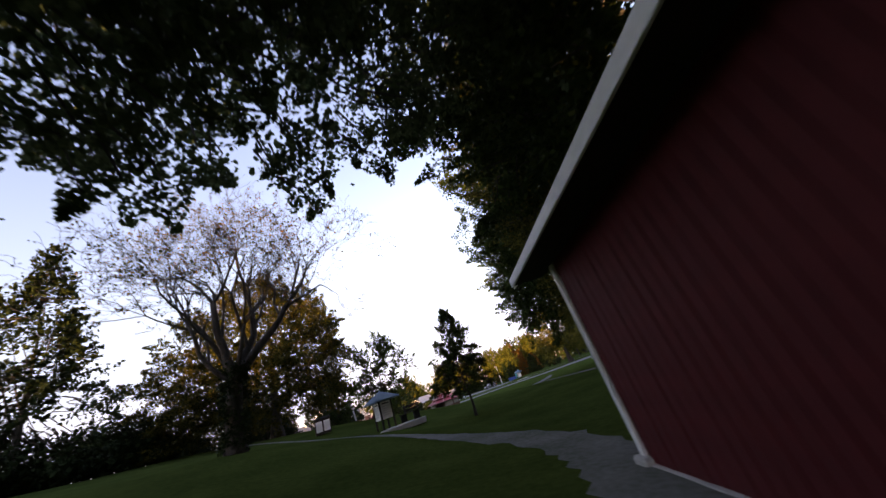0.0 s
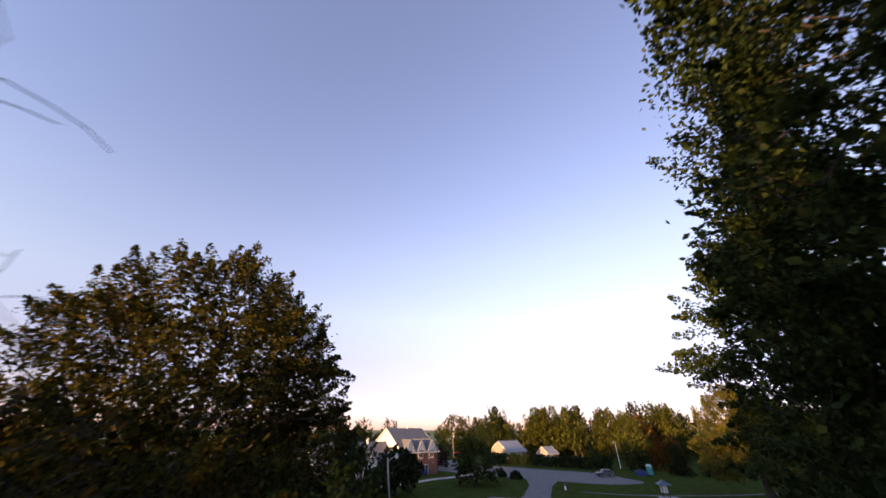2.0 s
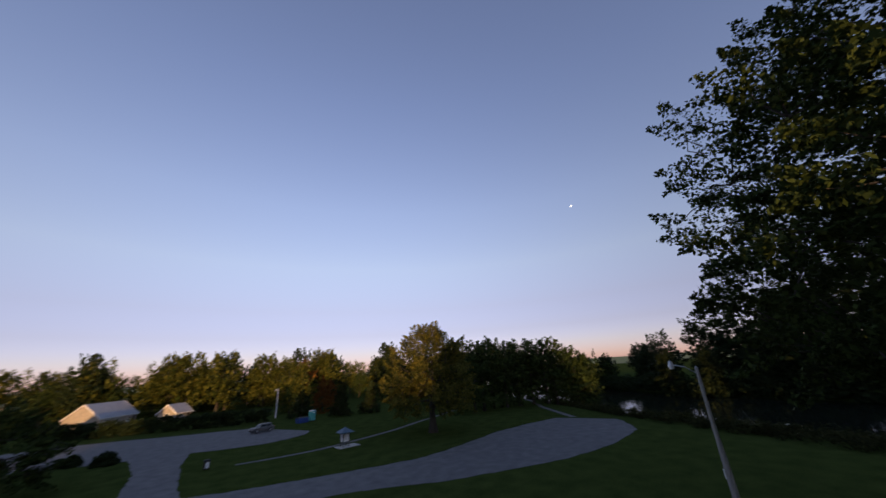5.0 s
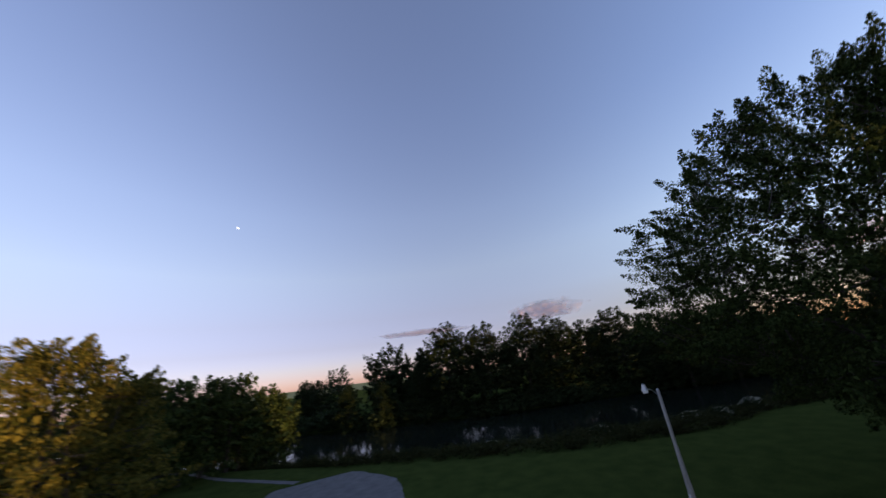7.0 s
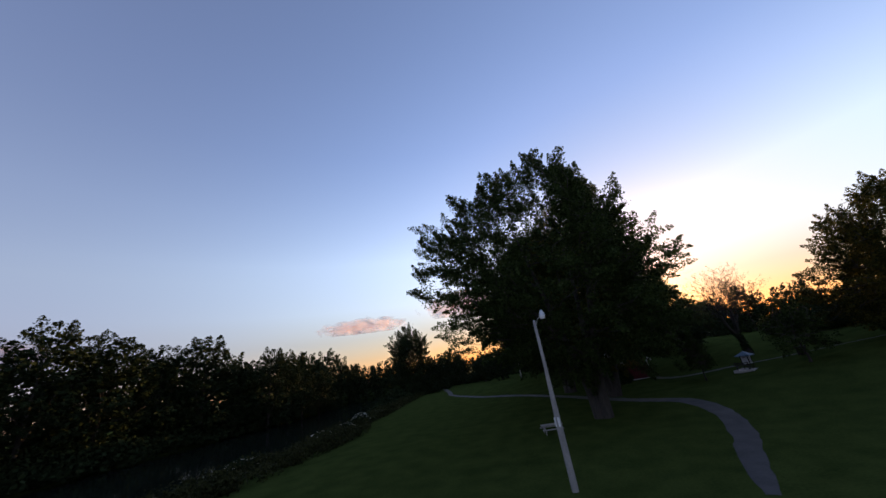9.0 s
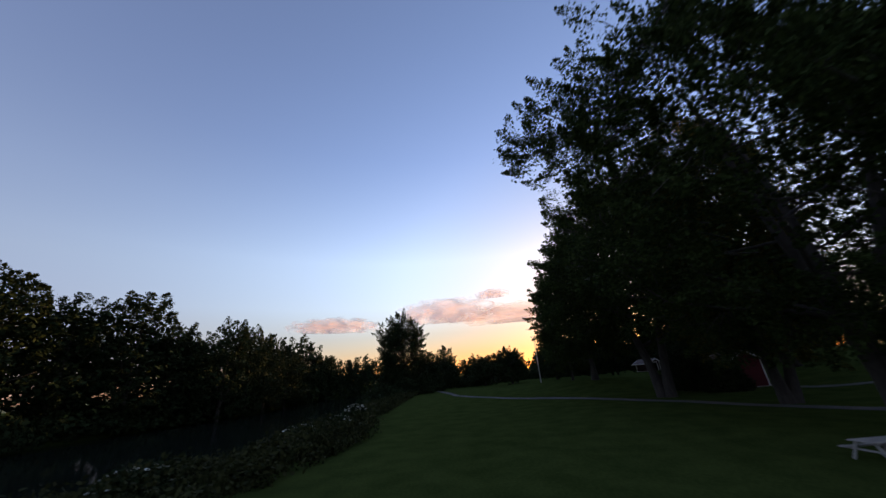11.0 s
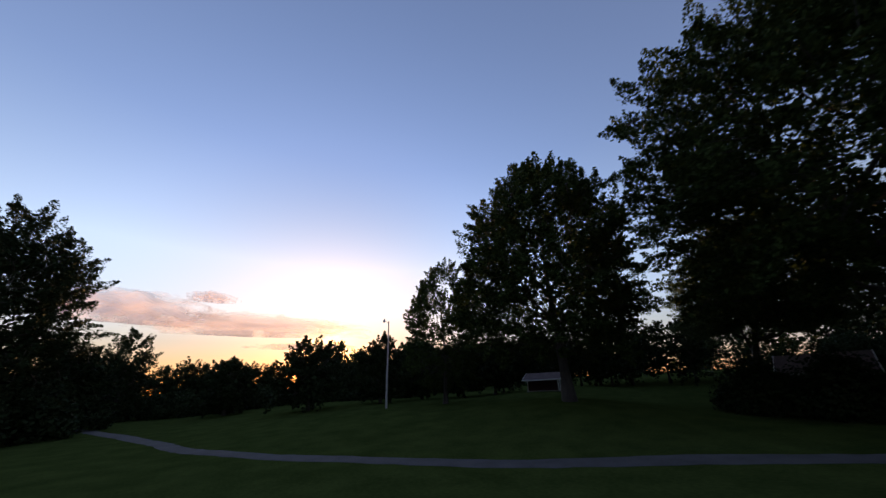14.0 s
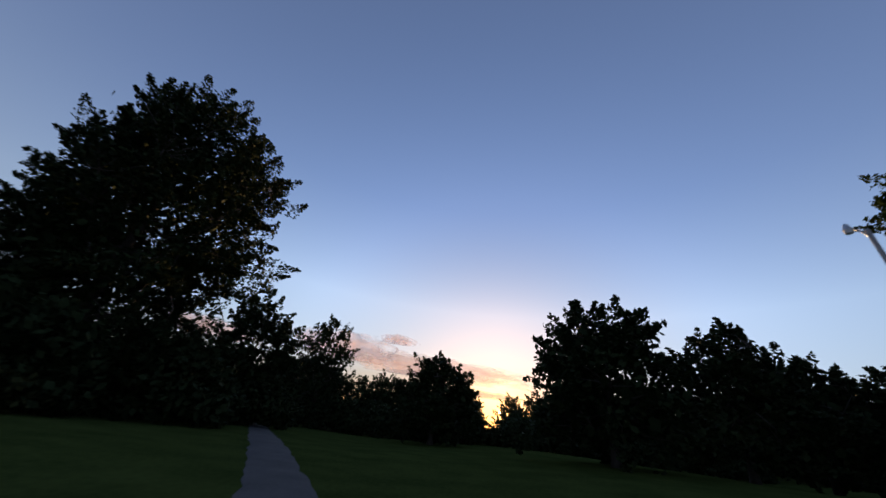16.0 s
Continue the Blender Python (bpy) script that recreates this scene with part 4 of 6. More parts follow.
far_row([(18, 160), (40, 168), (70, 158), (85, 150)], 14, 11, 15, (2, 5, 0, 1), "golden trees behind the parking lot", 5)
far_row([(58, 122), (72, 130), (84, 142)], 6, 11, 14, (0, 1), "golden trees behind the parking lot", 4)
far_row([(-64, 225), (-50, 232)], 3, 18, 21, (2, 1), "golden trees behind the parking lot", 4)
far_row([(-150, 130), (-118, 150), (-85, 158), (-62, 172)], 18, 9, 13, (0, 4, 1), "dark trees behind the brick house", 7)
far_row([(-190, 210), (-120, 235), (-60, 255)], 16, 5, 7, (6, 7, 6), "dark trees behind the brick house", 12)
far_row([(-110, 70), (-100, 95), (-95, 120)], 9, 8, 12, (0, 4), "dark trees behind the brick house", 5)
far_row([(-420, 380), (-200, 560), (60, 700), (300, 560)], 26, 5, 8, (6, 7, 8), "scattered trees in the far fields", 60)
far_row([(-900, 860), (-300, 1000), (300, 1000), (800, 800)], 60, 6, 9, (6, 7), "far line of trees on the horizon", 60, wide=2.4)
far_row([(-31, 46), (-27, 40), (-36, 52), (-42, 57)], 7, 4.2, 6.0, (0, 4), "dark trees below the brick house", 3, wide=1.3)
far_row([(-60, 62), (-72, 66), (-88, 70)], 6, 6.5, 9, (0, 1), "dark trees below the brick house", 3, wide=1.3)
far_row([(76, -112), (56, -104), (36, -98), (18, -92), (2, -84), (-16, -72), (-30, -58)], 34, 2.8, 4.2, (6, 7), "undergrowth at the west end of the lawn", 2.5, wide=1.7)
far_row([(84, -75), (80, -95), (74, -110)], 9, 5, 8, (6, 7), "undergrowth at the west end of the lawn", 2.5, wide=1.4)
far_row([(74, -104), (54, -98), (36, -92), (18, -84), (4, -76)], 24, 3.6, 5.2, (6, 7), "undergrowth at the west end of the lawn", 2.5, wide=1.5)
far_row([(-175, 150), (-135, 168), (-98, 188), (-66, 212)], 34, 6, 10, (0, 6, 7, 4), "bushy trees behind the brick house", 7, wide=1.25)
far_row([(-100, 92), (-86, 112), (-76, 128), (-66, 144)], 18, 6, 9, (0, 4, 6), "bushy trees behind the brick house", 4, wide=1.3)
far_row([(-230, 240), (-150, 262), (-80, 280), (-10, 268)], 26, 5, 7, (6, 7), "bushy trees behind the brick house", 12, wide=1.4)
far_row([(-84, 60), (-78, 78), (-90, 86)], 9, 6, 8.5, (0, 6), "bushy trees behind the brick house", 4, wide=1.2)
far_row([(4, -40), (-4, -32), (-10, -20), (-12, -10)], 11, 7.5, 9.5, (0, 4), "dark trees behind the low shed", 1.5, wide=1.2)
far_row([(70, -102), (58, -106), (46, -109), (34, -108), (24, -104)], 11, 9.5, 12, (0, 4), "trees closing the west end of the lawn", 2, wide=1.15)
far_row([(-42, 226), (0, 222), (40, 226), (72, 222), (105, 200), (125, 184)], 30, 13.5, 17, (2, 0, 2, 4), "golden trees behind the parking lot", 4)
far_row([(-205, 118), (-250, 150), (-330, 175), (-420, 210)], 16, 3, 6.5, (6, 7), "scrub along the creek", 9, wide=1.5)
far_row([(-150, 168), (-200, 205), (-270, 262), (-380, 340)], 16, 3, 6.5, (6, 7), "scrub along the creek", 9, wide=1.5)
for tx, ty, th in ((-286, 178, 24), (-262, 194, 22), (-250, 212, 23), (-232, 250, 20), (-120, 205, 17), (-330, 205, 19)):
    far_tree(tx, ty, th, 7, 0.85)["group"] = "tall trees standing alone in the meadows"
far_row([(140, 100), (150, 108), (165, 112)], 5, 10, 13, (0, 4), "tall trees beyond the river bend", 3)
far_tree(139, 62, 17, 3)["group"] = "trees along the far river bank"

# ---- sheds, kiosks, tables, lamps ----


def red_shed(x, y, turn, length, depth, wall, label, sink=0.25, doorway=False):
    """A red board shed with white corner posts and a gabled roof with deep white-edged eaves. Long side along local y, outer wall at x = 0."""
    root = thing("red_shed", pose(x, y, gz(x, y) - sink, 0, 0, turn), label, "shed")
    rise, over = 0.30 * depth, 0.55
    w0 = 0.25
    part("foundation", boxed(-0.06, depth + 0.06, -0.06, length + 0.06, 0, w0 + 0.02, bevel=0.02), M_CONCRETE, root, "grey concrete footing")
    part("floor_slab", boxed(0.08, depth - 0.08, 0.08, length - 0.08, w0 + 0.02, w0 + 0.06), M_SLATE, root)
    # inner walls behind the boards
    inner = bmesh.new()
    box(inner, 0.04, 0.09, 0.05, length - 0.05, w0 + 0.05, w0 + wall)
    box(inner, depth - 0.09, depth - 0.04, 0.05, length - 0.05, w0 + 0.05, w0 + wall)
    box(inner, 0.1, depth - 0.1, length - 0.09, length - 0.04, w0 + 0.05, w0 + wall)
    if not doorway:
        box(inner, 0.1, depth - 0.1, 0.04, 0.09, w0 + 0.05, w0 + wall)
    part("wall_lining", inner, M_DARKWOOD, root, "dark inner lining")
    long_me, short_me = {}, {}

    def board(px, py, wx, wy, z0, z1):
        key = (round(wx, 3), round(wy, 3), round(z1 - z0, 2))
        if key not in long_me:
            bm = boxed(-wx / 2, wx / 2, -wy / 2, wy / 2, 0, z1 - z0, bevel=0.006)
            me = bpy.data.meshes.new("board")
            bm.to_mesh(me)
            bm.free()
            me.materials.append(M_DARKRED if doorway else M_REDWALL)
            long_me[key] = me
        ob = new("board", long_me[key])
        ob.parent = root
        ob.matrix_basis = pose(px, py, z0)

    n = int(length / 0.19)
    for i in range(n):
        yy = 0.1 + (length - 0.2) * (i + 0.5) / n
        for xx in (0.02, depth - 0.02):
            board(xx, yy, 0.03 + 0.008 * (i % 3 == 1), (length - 0.2) / n - 0.012, w0 + 0.02, w0 + wall)
    m = int(depth / 0.19)
    for i in range(m):
        xx = 0.1 + (depth - 0.2) * (i + 0.5) / m
        top = w0 + wall + rise * (1 - abs(2 * xx / depth - 1)) - 0.03
        for yy in (0.02, length - 0.02):
            if doorway and yy < 1 and 0.26 * depth < xx < 0.74 * depth:
                board(xx, yy, (depth - 0.2) / m - 0.012, 0.03, w0 + 1.78, top)
            else:
                board(xx, yy, (depth - 0.2) / m - 0.012, 0.03, w0 + 0.02, top)
    for px in (-0.03, depth - 0.09):
        for py in (-0.03, length - 0.09):
            part("corner_post", boxed(px, px + 0.12, py, py + 0.12, w0 - 0.1, w0 + wall, bevel=0.01), M_WHITE, root, "white corner trim")
            part("pier", boxed(px - 0.09, px + 0.21, py - 0.09, py + 0.21, 0.0, w0 + 0.1, bevel=0.03), M_CONCRETE, root, "pale concrete pier")
    if doorway:
        for xx in (0.26 * depth - 0.08, 0.74 * depth - 0.04):
            part("door_post", boxed(xx, xx + 0.12, -0.05, 0.03, w0, w0 + 1.8, bevel=0.01), M_WHITE, root, "white door post")
        part("door_lintel", boxed(0.26 * depth - 0.08, 0.74 * depth + 0.08, -0.055, 0.03, w0 + 1.7, w0 + 1.84, bevel=0.01), M_WHITE, root, "white lintel")
    slope = math.atan2(rise, depth / 2)
    run = depth / 2 + over
    for side, nm in ((-1, "roof"), (1, "roof")):
        cx = depth / 2
        pts = [(cx, -over, w0 + wall + rise + 0.12), (cx, length + over, w0 + wall + rise + 0.12), (cx + side * run, length + over, w0 + wall + rise + 0.12 - run * math.tan(slope)), (cx + side * run, -over, w0 + wall + rise + 0.12 - run * math.tan(slope))]
        if side > 0:
            pts = pts[::-1]
        part(nm, slab_of(bmesh.new(), pts, 0.10), M_ROOFBROWN, root, "")
        ez = w0 + wall + rise + 0.12 - run * math.tan(slope)
        ex = cx + side * run
        part("fascia", boxed(min(ex, ex + side * 0.04), max(ex, ex + side * 0.04), -over - 0.02, length + over + 0.02, ez - 0.13, ez + 0.02, bevel=0.008), M_WHITE, root, "white fascia board")
        # eave shade is put into the soffit's near-black colour
        part("soffit", boxed(min(ex, cx + side * depth / 2) + 0.01, max(ex, cx + side * depth / 2) - 0.01, -over + 0.03, length + over - 0.03, ez - 0.12, ez - 0.09), M_DARKWOOD, root, "soffit coloured dark for the shade under the eaves")
        for yy in (-over - 0.03, length + over - 0.02):
            a = Vector((cx, yy, w0 + wall + rise + 0.13))
            b = Vector((ex, yy, ez + 0.02))
            bm = slab_of(bmesh.new(), [a, b, b - Vector((0, 0, 0.18)), a - Vector((0, 0, 0.18))] if side < 0 else [b, a, a - Vector((0, 0, 0.18)), b - Vector((0, 0, 0.18))], 0.05)
            part("verge_board", bm, M_WHITE, root, "white verge board")
    return root


red_shed(2.85, 1.2, 0, 4.75, 4.0, 3.2, "red-boarded park shed with white trim and deep eaves", sink=0.30)
red_shed(4.0, -23.2, 192, 4.9, 2.2, 1.75, "dark red shed with white-framed doorway and brown roof under the trees", sink=0.15, doorway=True)


def kiosk(x, y, turn, label, size=1.0, bench=False):
    """A notice kiosk: three boards on posts under a hipped blue-grey roof, on a concrete slab."""
    z = gz(x, y)
    slab = tagged(part("concrete_slab", boxed(-1.1, 2.1, -1.0, 1.1, -0.25, 0.05, bevel=0.02), M_CONCRETE), "pale concrete slab under a notice kiosk", "slab", kind="structure")
    slab.matrix_basis = pose(x, y, z, 0, 0, turn)
    root = thing("notice_kiosk", pose(x, y, z + 0.07, 0, 0, turn) @ Matrix.Scale(size, 4), label, "kiosk", "notice kiosks")
    k, r = 4, 0.62
    ring = [Vector((r * math.cos(math.pi / 4 + i * math.pi / 2), r * math.sin(math.pi / 4 + i * math.pi / 2), 0)) for i in range(k)]
    for i, p in enumerate(ring):
        part("post", boxed(p.x - 0.05, p.x + 0.05, p.y - 0.05, p.y + 0.05, 0, 1.78, bevel=0.01), M_DARKWOOD, root)
        q = ring[(i + 1) % k]
        mid, d = (p + q) / 2, (q - p)
        a = math.degrees(math.atan2(d.y, d.x))
        board = part("board", boxed(-d.length / 2 + 0.07, d.length / 2 - 0.07, -0.025, 0.025, 0.62, 1.66, bevel=0.006), M_PAPER, root, "pale notice board")
        board.matrix_basis = pose(mid.x, mid.y, 0, 0, 0, a)
        head = part("heading_bar", boxed(-0.25, 0.25, -0.034, -0.024, 1.50, 1.58), M_BLACK, board, "dark bar of unreadable writing")
        for j in range(5):
            part("text_bar", boxed(-0.28, 0.28 - 0.07 * (j % 3), -0.032, -0.024, 1.34 - j * 0.13, 1.39 - j * 0.13), M_METAL, board, "grey bar of unreadable writing")
    bm = bmesh.new()
    e = 0.92
    apex = bm.verts.new((0, 0, 2.38))
    low = [bm.verts.new((sx * e, sy * e, 1.78)) for sx, sy in ((1, 1), (-1, 1), (-1, -1), (1, -1))]
    under = [bm.verts.new((sx * e, sy * e, 1.71)) for sx, sy in ((1, 1), (-1, 1), (-1, -1), (1, -1))]
    for i in range(4):
        bm.faces.new((apex, low[i], low[(i + 1) % 4]))
        bm.faces.new((low[i], under[i], under[(i + 1) % 4], low[(i + 1) % 4]))
    bm.faces.new(under)
    bmesh.ops.recalc_face_normals(bm, faces=bm.faces[:])
    part("roof", bm, M_BLUEROOF, root, "blue-grey hipped roof")
    part("finial", rod(bmesh.new(), (0, 0, 2.36), (0, 0, 2.48), 0.05, 0.02), M_BLUEROOF, root)
    if bench:
        b = thing("bench", pose(x, y, z + 0.07, 0, 0, turn) @ pose(1.65, 0.0, 0, 0, 0, -80), "dark timber park bench on a concrete slab", "bench")
        for yy in (-0.16, 0.0, 0.16):
            part("seat_slat", boxed(-0.75, 0.75, yy - 0.06, yy + 0.06, 0.42, 0.46, bevel=0.008), M_DARKWOOD, b)
        for zz in (0.62, 0.80):
            part("back_slat", boxed(-0.75, 0.75, 0.26, 0.30, zz - 0.06, zz + 0.06, bevel=0.008), M_DARKWOOD, b)
        for xx in (-0.6, 0.6):
            part("leg", boxed(xx - 0.04, xx + 0.04, -0.2, 0.2, 0, 0.42, bevel=0.01), M_BLACK, b)
            part("back_support", boxed(xx - 0.04, xx + 0.04, 0.2, 0.26, 0, 0.9, bevel=0.01), M_BLACK, b)
    return root


kiosk(-3.7, 21.9, 40, "notice kiosk with white boards and blue-grey roof beside a bench", size=0.88, bench=True)
kiosk(18.4, 97.2, 5, "white notice kiosk with blue-grey roof on the grass", size=1.05)


def picnic_table(x, y, turn):
    root = thing("picnic_table", pose(x, y, gz(x, y), 0, 0, turn), "weathered grey timber picnic table on the lawn", "table", "picnic tables")
    for i in range(5):
        yy = -0.32 + i * 0.16
        part("top_board", boxed(-0.95, 0.95, yy - 0.072, yy + 0.072, 0.72, 0.765, bevel=0.006), M_GREYWOOD, root)
    for s in (-1, 1):
        for yy in (0.62, 0.77):
            part("seat_board", boxed(-0.95, 0.95, s * yy - 0.066, s * yy + 0.066, 0.43, 0.47, bevel=0.006), M_GREYWOOD, root)
    for xx in (-0.62, 0.62):
        part("seat_beam", boxed(xx - 0.03, xx + 0.03, -0.82, 0.82, 0.36, 0.43, bevel=0.006), M_GREYWOOD, root)
        part("top_beam", boxed(xx - 0.03, xx + 0.03, -0.38, 0.38, 0.65, 0.72, bevel=0.006), M_GREYWOOD, root)
        for s in (-1, 1):
            bm = boxed(-0.025, 0.025, -0.05, 0.05, 0, 0.80, bevel=0.006)
            bmesh.ops.transform(bm, verts=bm.verts[:], matrix=pose(xx + 0.05, s * 0.66, 0, s * 27, 0, 0))
            part("leg", bm, M_GREYWOOD, root)
    return root


picnic_table(23.0, 39.2, 8)


def lamp_post(x, y, turn, h, label, arm=1.1, lean=(0, 0), box_at=None, rise=0.45, top_r=0.09, base_r=0.15, paint=None):
    """A timber pole with a bracket arm and a dusk lamp, unlit."""
    root = thing("lamp_post", pose(x, y, gz(x, y) - 0.1, lean[0], lean[1], 0), label, "street lamp", "park lamp posts")
    wood = Wood()
    wood.tube([(0, 0, 0), (0.02, 0.01, h * 0.35), (-0.01, 0.02, h * 0.7), (0, 0, h)], [base_r, base_r * 0.9, top_r * 1.1, top_r], 12)
    mesh_from("pole", wood.v, wood.f, paint or M_GREYWOOD, root, True)
    part("pole_cap", rod(bmesh.new(), (0, 0, h), (0, 0, h + 0.08), top_r * 1.05, 0.01, 12), M_METAL, root)
    ca, sa = math.cos(radians(turn)), math.sin(radians(turn))
    wood = Wood()
    wood.tube([(0.05 * ca, 0.05 * sa, h - 0.35), (arm * 0.5 * ca, arm * 0.5 * sa, h - 0.35 + rise * 0.75), (arm * ca, arm * sa, h - 0.35 + rise)], [0.035, 0.032, 0.03], 8)
    mesh_from("arm", wood.v, wood.f, M_METAL, root, True)
    hx, hy, hz = (arm + 0.12) * ca, (arm + 0.12) * sa, h - 0.37 + rise
    head = part("lamp_housing", rod(bmesh.new(), (hx, hy, hz - 0.02), (hx, hy, hz + 0.26), 0.17, 0.09, 12), M_METAL, root, "grey metal lamp housing")
    part("photocell", rod(bmesh.new(), (hx, hy, hz + 0.26), (hx, hy, hz + 0.33), 0.05, 0.04, 8), M_BLUEROOF, head)
    part("lens", rod(bmesh.new(), (hx, hy, hz - 0.22), (hx, hy, hz - 0.02), 0.14, 0.18, 12), M_WHITE, head, "pale lamp refractor")
    if box_at:
        c2, s2 = math.cos(radians(box_at[1])), math.sin(radians(box_at[1]))
        b = part("notice_plate", boxed(-0.16, 0.16, -0.02, 0.05, -0.24, 0.24, bevel=0.01), M_WHITE, root, "white plate on the pole")
        b.matrix_basis = pose(0.15 * c2, 0.15 * s2, box_at[0], 0, 0, box_at[1] + 90)
    return root


lamp_post(-15.7, 58.9, 35, 7.5, "weathered timber lamp post with a dusk lamp above the lawn", arm=0.9, lean=(4.2, -6.3))
lamp_post(23.0, 52.6, 112, 9.1, "weathered grey timber lamp post with a white plate", arm=1.15, box_at=(3.45, 60), rise=0.55, base_r=0.19)
lamp_post(25.9, -34.4, -35, 11.2, "pale bent timber lamp post at the lawn's edge", arm=0.5, rise=0.5, lean=(0, 0))
lamp_post(19.9, 150.0, 180, 7.2, "white lamp post behind the parking lot", arm=0.45, rise=0.2, paint=M_WHITE)


def utility_pole(x, y, h, cross=True):
    root = thing("utility_pole", pose(x, y, gz(x, y) - 0.1, 0, 0, 25), "tall timber utility pole with crossarm" if cross else "bare weathered timber pole beside trees", "pole", "utility poles")
    part("pole", rod(bmesh.new(), (0, 0, 0), (0, 0, h), 0.17, 0.11, 10), M_GREYWOOD, root)
    if cross:
        part("crossarm", boxed(-1.1, 1.1, -0.06, 0.06, h - 0.7, h - 0.55, bevel=0.01), M_GREYWOOD, root)
        for xx in (-1.0, -0.4, 0.4, 1.0):
            part("insulator", rod(bmesh.new(), (xx, 0, h - 0.55), (xx, 0, h - 0.38), 0.06, 0.04, 8), M_WHITE, root)
        part("transformer", rod(bmesh.new(), (0.35, 0, h - 2.1), (0.35, 0, h - 1.2), 0.22, 0.22, 12), M_METAL, root)
    return root


utility_pole(-42.8, 186, 9.6)
utility_pole(-35.5, 180, 7.0, False)
utility_pole(-70, 110, 11.0)
utility_pole(-66, 102, 9.0, False)

# ---- the gazebo ----


def gazebo(x, y):
    root = thing("gazebo", pose(x, y, gz(x, y) - 0.03), "ten-sided timber gazebo with a three-tiered red metal roof", "gazebo")
    n = 10

    def at(r, i, z):
        w = 2 * math.pi * (i + 0.5) / n
        return Vector((r * math.cos(w), r * math.sin(w), z))

    base = bmesh.new()
    slab_of(base, [at(3.15, i, 0.20) for i in range(n)], 0.22)
    part("floor_base", base, M_TAN, root, "tan timber floor with a pale edge")
    for i in range(n):
        p = at(2.72, i, 0)
        part("post", boxed(p.x - 0.07, p.x + 0.07, p.y - 0.07, p.y + 0.07, 0.2, 2.25, bevel=0.015), M_BROWNWOOD, root)
        q = at(2.72, i + 1, 0)
        mid, d = (p + q) / 2, q - p
        a = math.degrees(math.atan2(d.y, d.x))
        if i != 6:
            pane = part("railing_panel", boxed(-d.length / 2 + 0.07, d.length / 2 - 0.07, -0.02, 0.02, 0.28, 0.98, bevel=0.004), M_BROWNWOOD, root, "brown slatted railing")
            pane.matrix_basis = pose(mid.x, mid.y, 0, 0, 0, a)
            for k in range(7):
                part("slat", boxed(-d.length / 2 + 0.15 + k * 0.22, -d.length / 2 + 0.21 + k * 0.22, -0.045, 0.045, 0.24, 1.0), M_BROWNWOOD, pane)
            scr = part("screen", boxed(-d.length / 2 + 0.09, d.length / 2 - 0.09, -0.008, 0.008, 1.0, 1.95), M_TAN, root, "pale insect screen")
            scr.matrix_basis = pose(mid.x, mid.y, 0, 0, 0, a)
        beam = part("beam", boxed(-d.length / 2, d.length / 2, -0.05, 0.05, 2.08, 2.24, bevel=0.01), M_BROWNWOOD, root)
        beam.matrix_basis = pose(mid.x, mid.y, 0, 0, 0, a)
    tiers = ((3.25, 2.12, 2.05, 2.72), (2.25, 2.90, 1.15, 3.42), (1.32, 3.60, 0.0, 4.25))
    for r0, z0, r1, z1 in tiers:
        for i in range(n):
            pts = [at(r0, i, z0), at(r0, i + 1, z0), at(r1, i + 1, z1), at(r1, i, z1)] if r1 else [at(r0, i, z0), at(r0, i + 1, z0), Vector((0, 0, z1))]
            part("roof_panel", slab_of(bmesh.new(), pts, 0.05), M_REDROOF, root)
            part("hip_cap", rod(bmesh.new(), at(r0 + 0.03, i, z0 + 0.02), at(max(r1, 0.05), i, z1 + 0.03), 0.055, 0.05, 6), M_PINKTRIM, root)
    for r, z0, z1 in ((2.0, 2.6, 2.95), (1.1, 3.3, 3.65)):
        bm = bmesh.new()
        for i in range(n):
            vs = [bm.verts.new(v) for v in (at(r, i, z0), at(r, i + 1, z0), at(r, i + 1, z1), at(r, i, z1))]
            bm.faces.new(vs)
        part("clerestory", bm, M_DARKWOOD, root, "dark band between the roof tiers")
    part("finial", rod(bmesh.new(), (0, 0, 4.2), (0, 0, 4.5), 0.09, 0.02, 8), M_PINKTRIM, root)
    return root


gazebo(-2.0, 65.6).scale = (1, 1, 0.74)

# ---- the brick house ----


def gable_roof(name, x0, x1, y0, y1, ze, zr, parent, over=0.45, thick=0.16, material=None):
    """Two roof plates with the ridge along x."""
    ym = (y0 + y1) / 2
    k = (zr - ze) / (ym - y0)
    for s in (-1, 1):
        yo = y0 - over if s < 0 else y1 + over
        zo = ze - over * k
        pts = [(x0 - over, yo, zo), (x1 + over, yo, zo), (x1 + over, ym, zr), (x0 - over, ym, zr)]
        part(name, slab_of(bmesh.new(), pts if s < 0 else pts[::-1], thick), material or M_ROOF, parent)
        for xx in (x0 - over - 0.05, x1 + over + 0.01):
            a, b = Vector((xx, yo, zo + 0.03)), Vector((xx, ym, zr + 0.03))
            pts2 = [a, b, b - Vector((0, 0, 0.30)), a - Vector((0, 0, 0.30))]
            bm = slab_of(bmesh.new(), pts2, 0.05)
            bmesh.ops.recalc_face_normals(bm, faces=bm.faces[:])
            part("verge_board", bm, M_WHITE, parent, "white verge board")
        part("gutter", boxed(x0 - over, x1 + over, min(yo, yo + s * 0.10), max(yo, yo + s * 0.10), zo - 0.18, zo + 0.02, bevel=0.02), M_WHITE, parent, "white gutter")


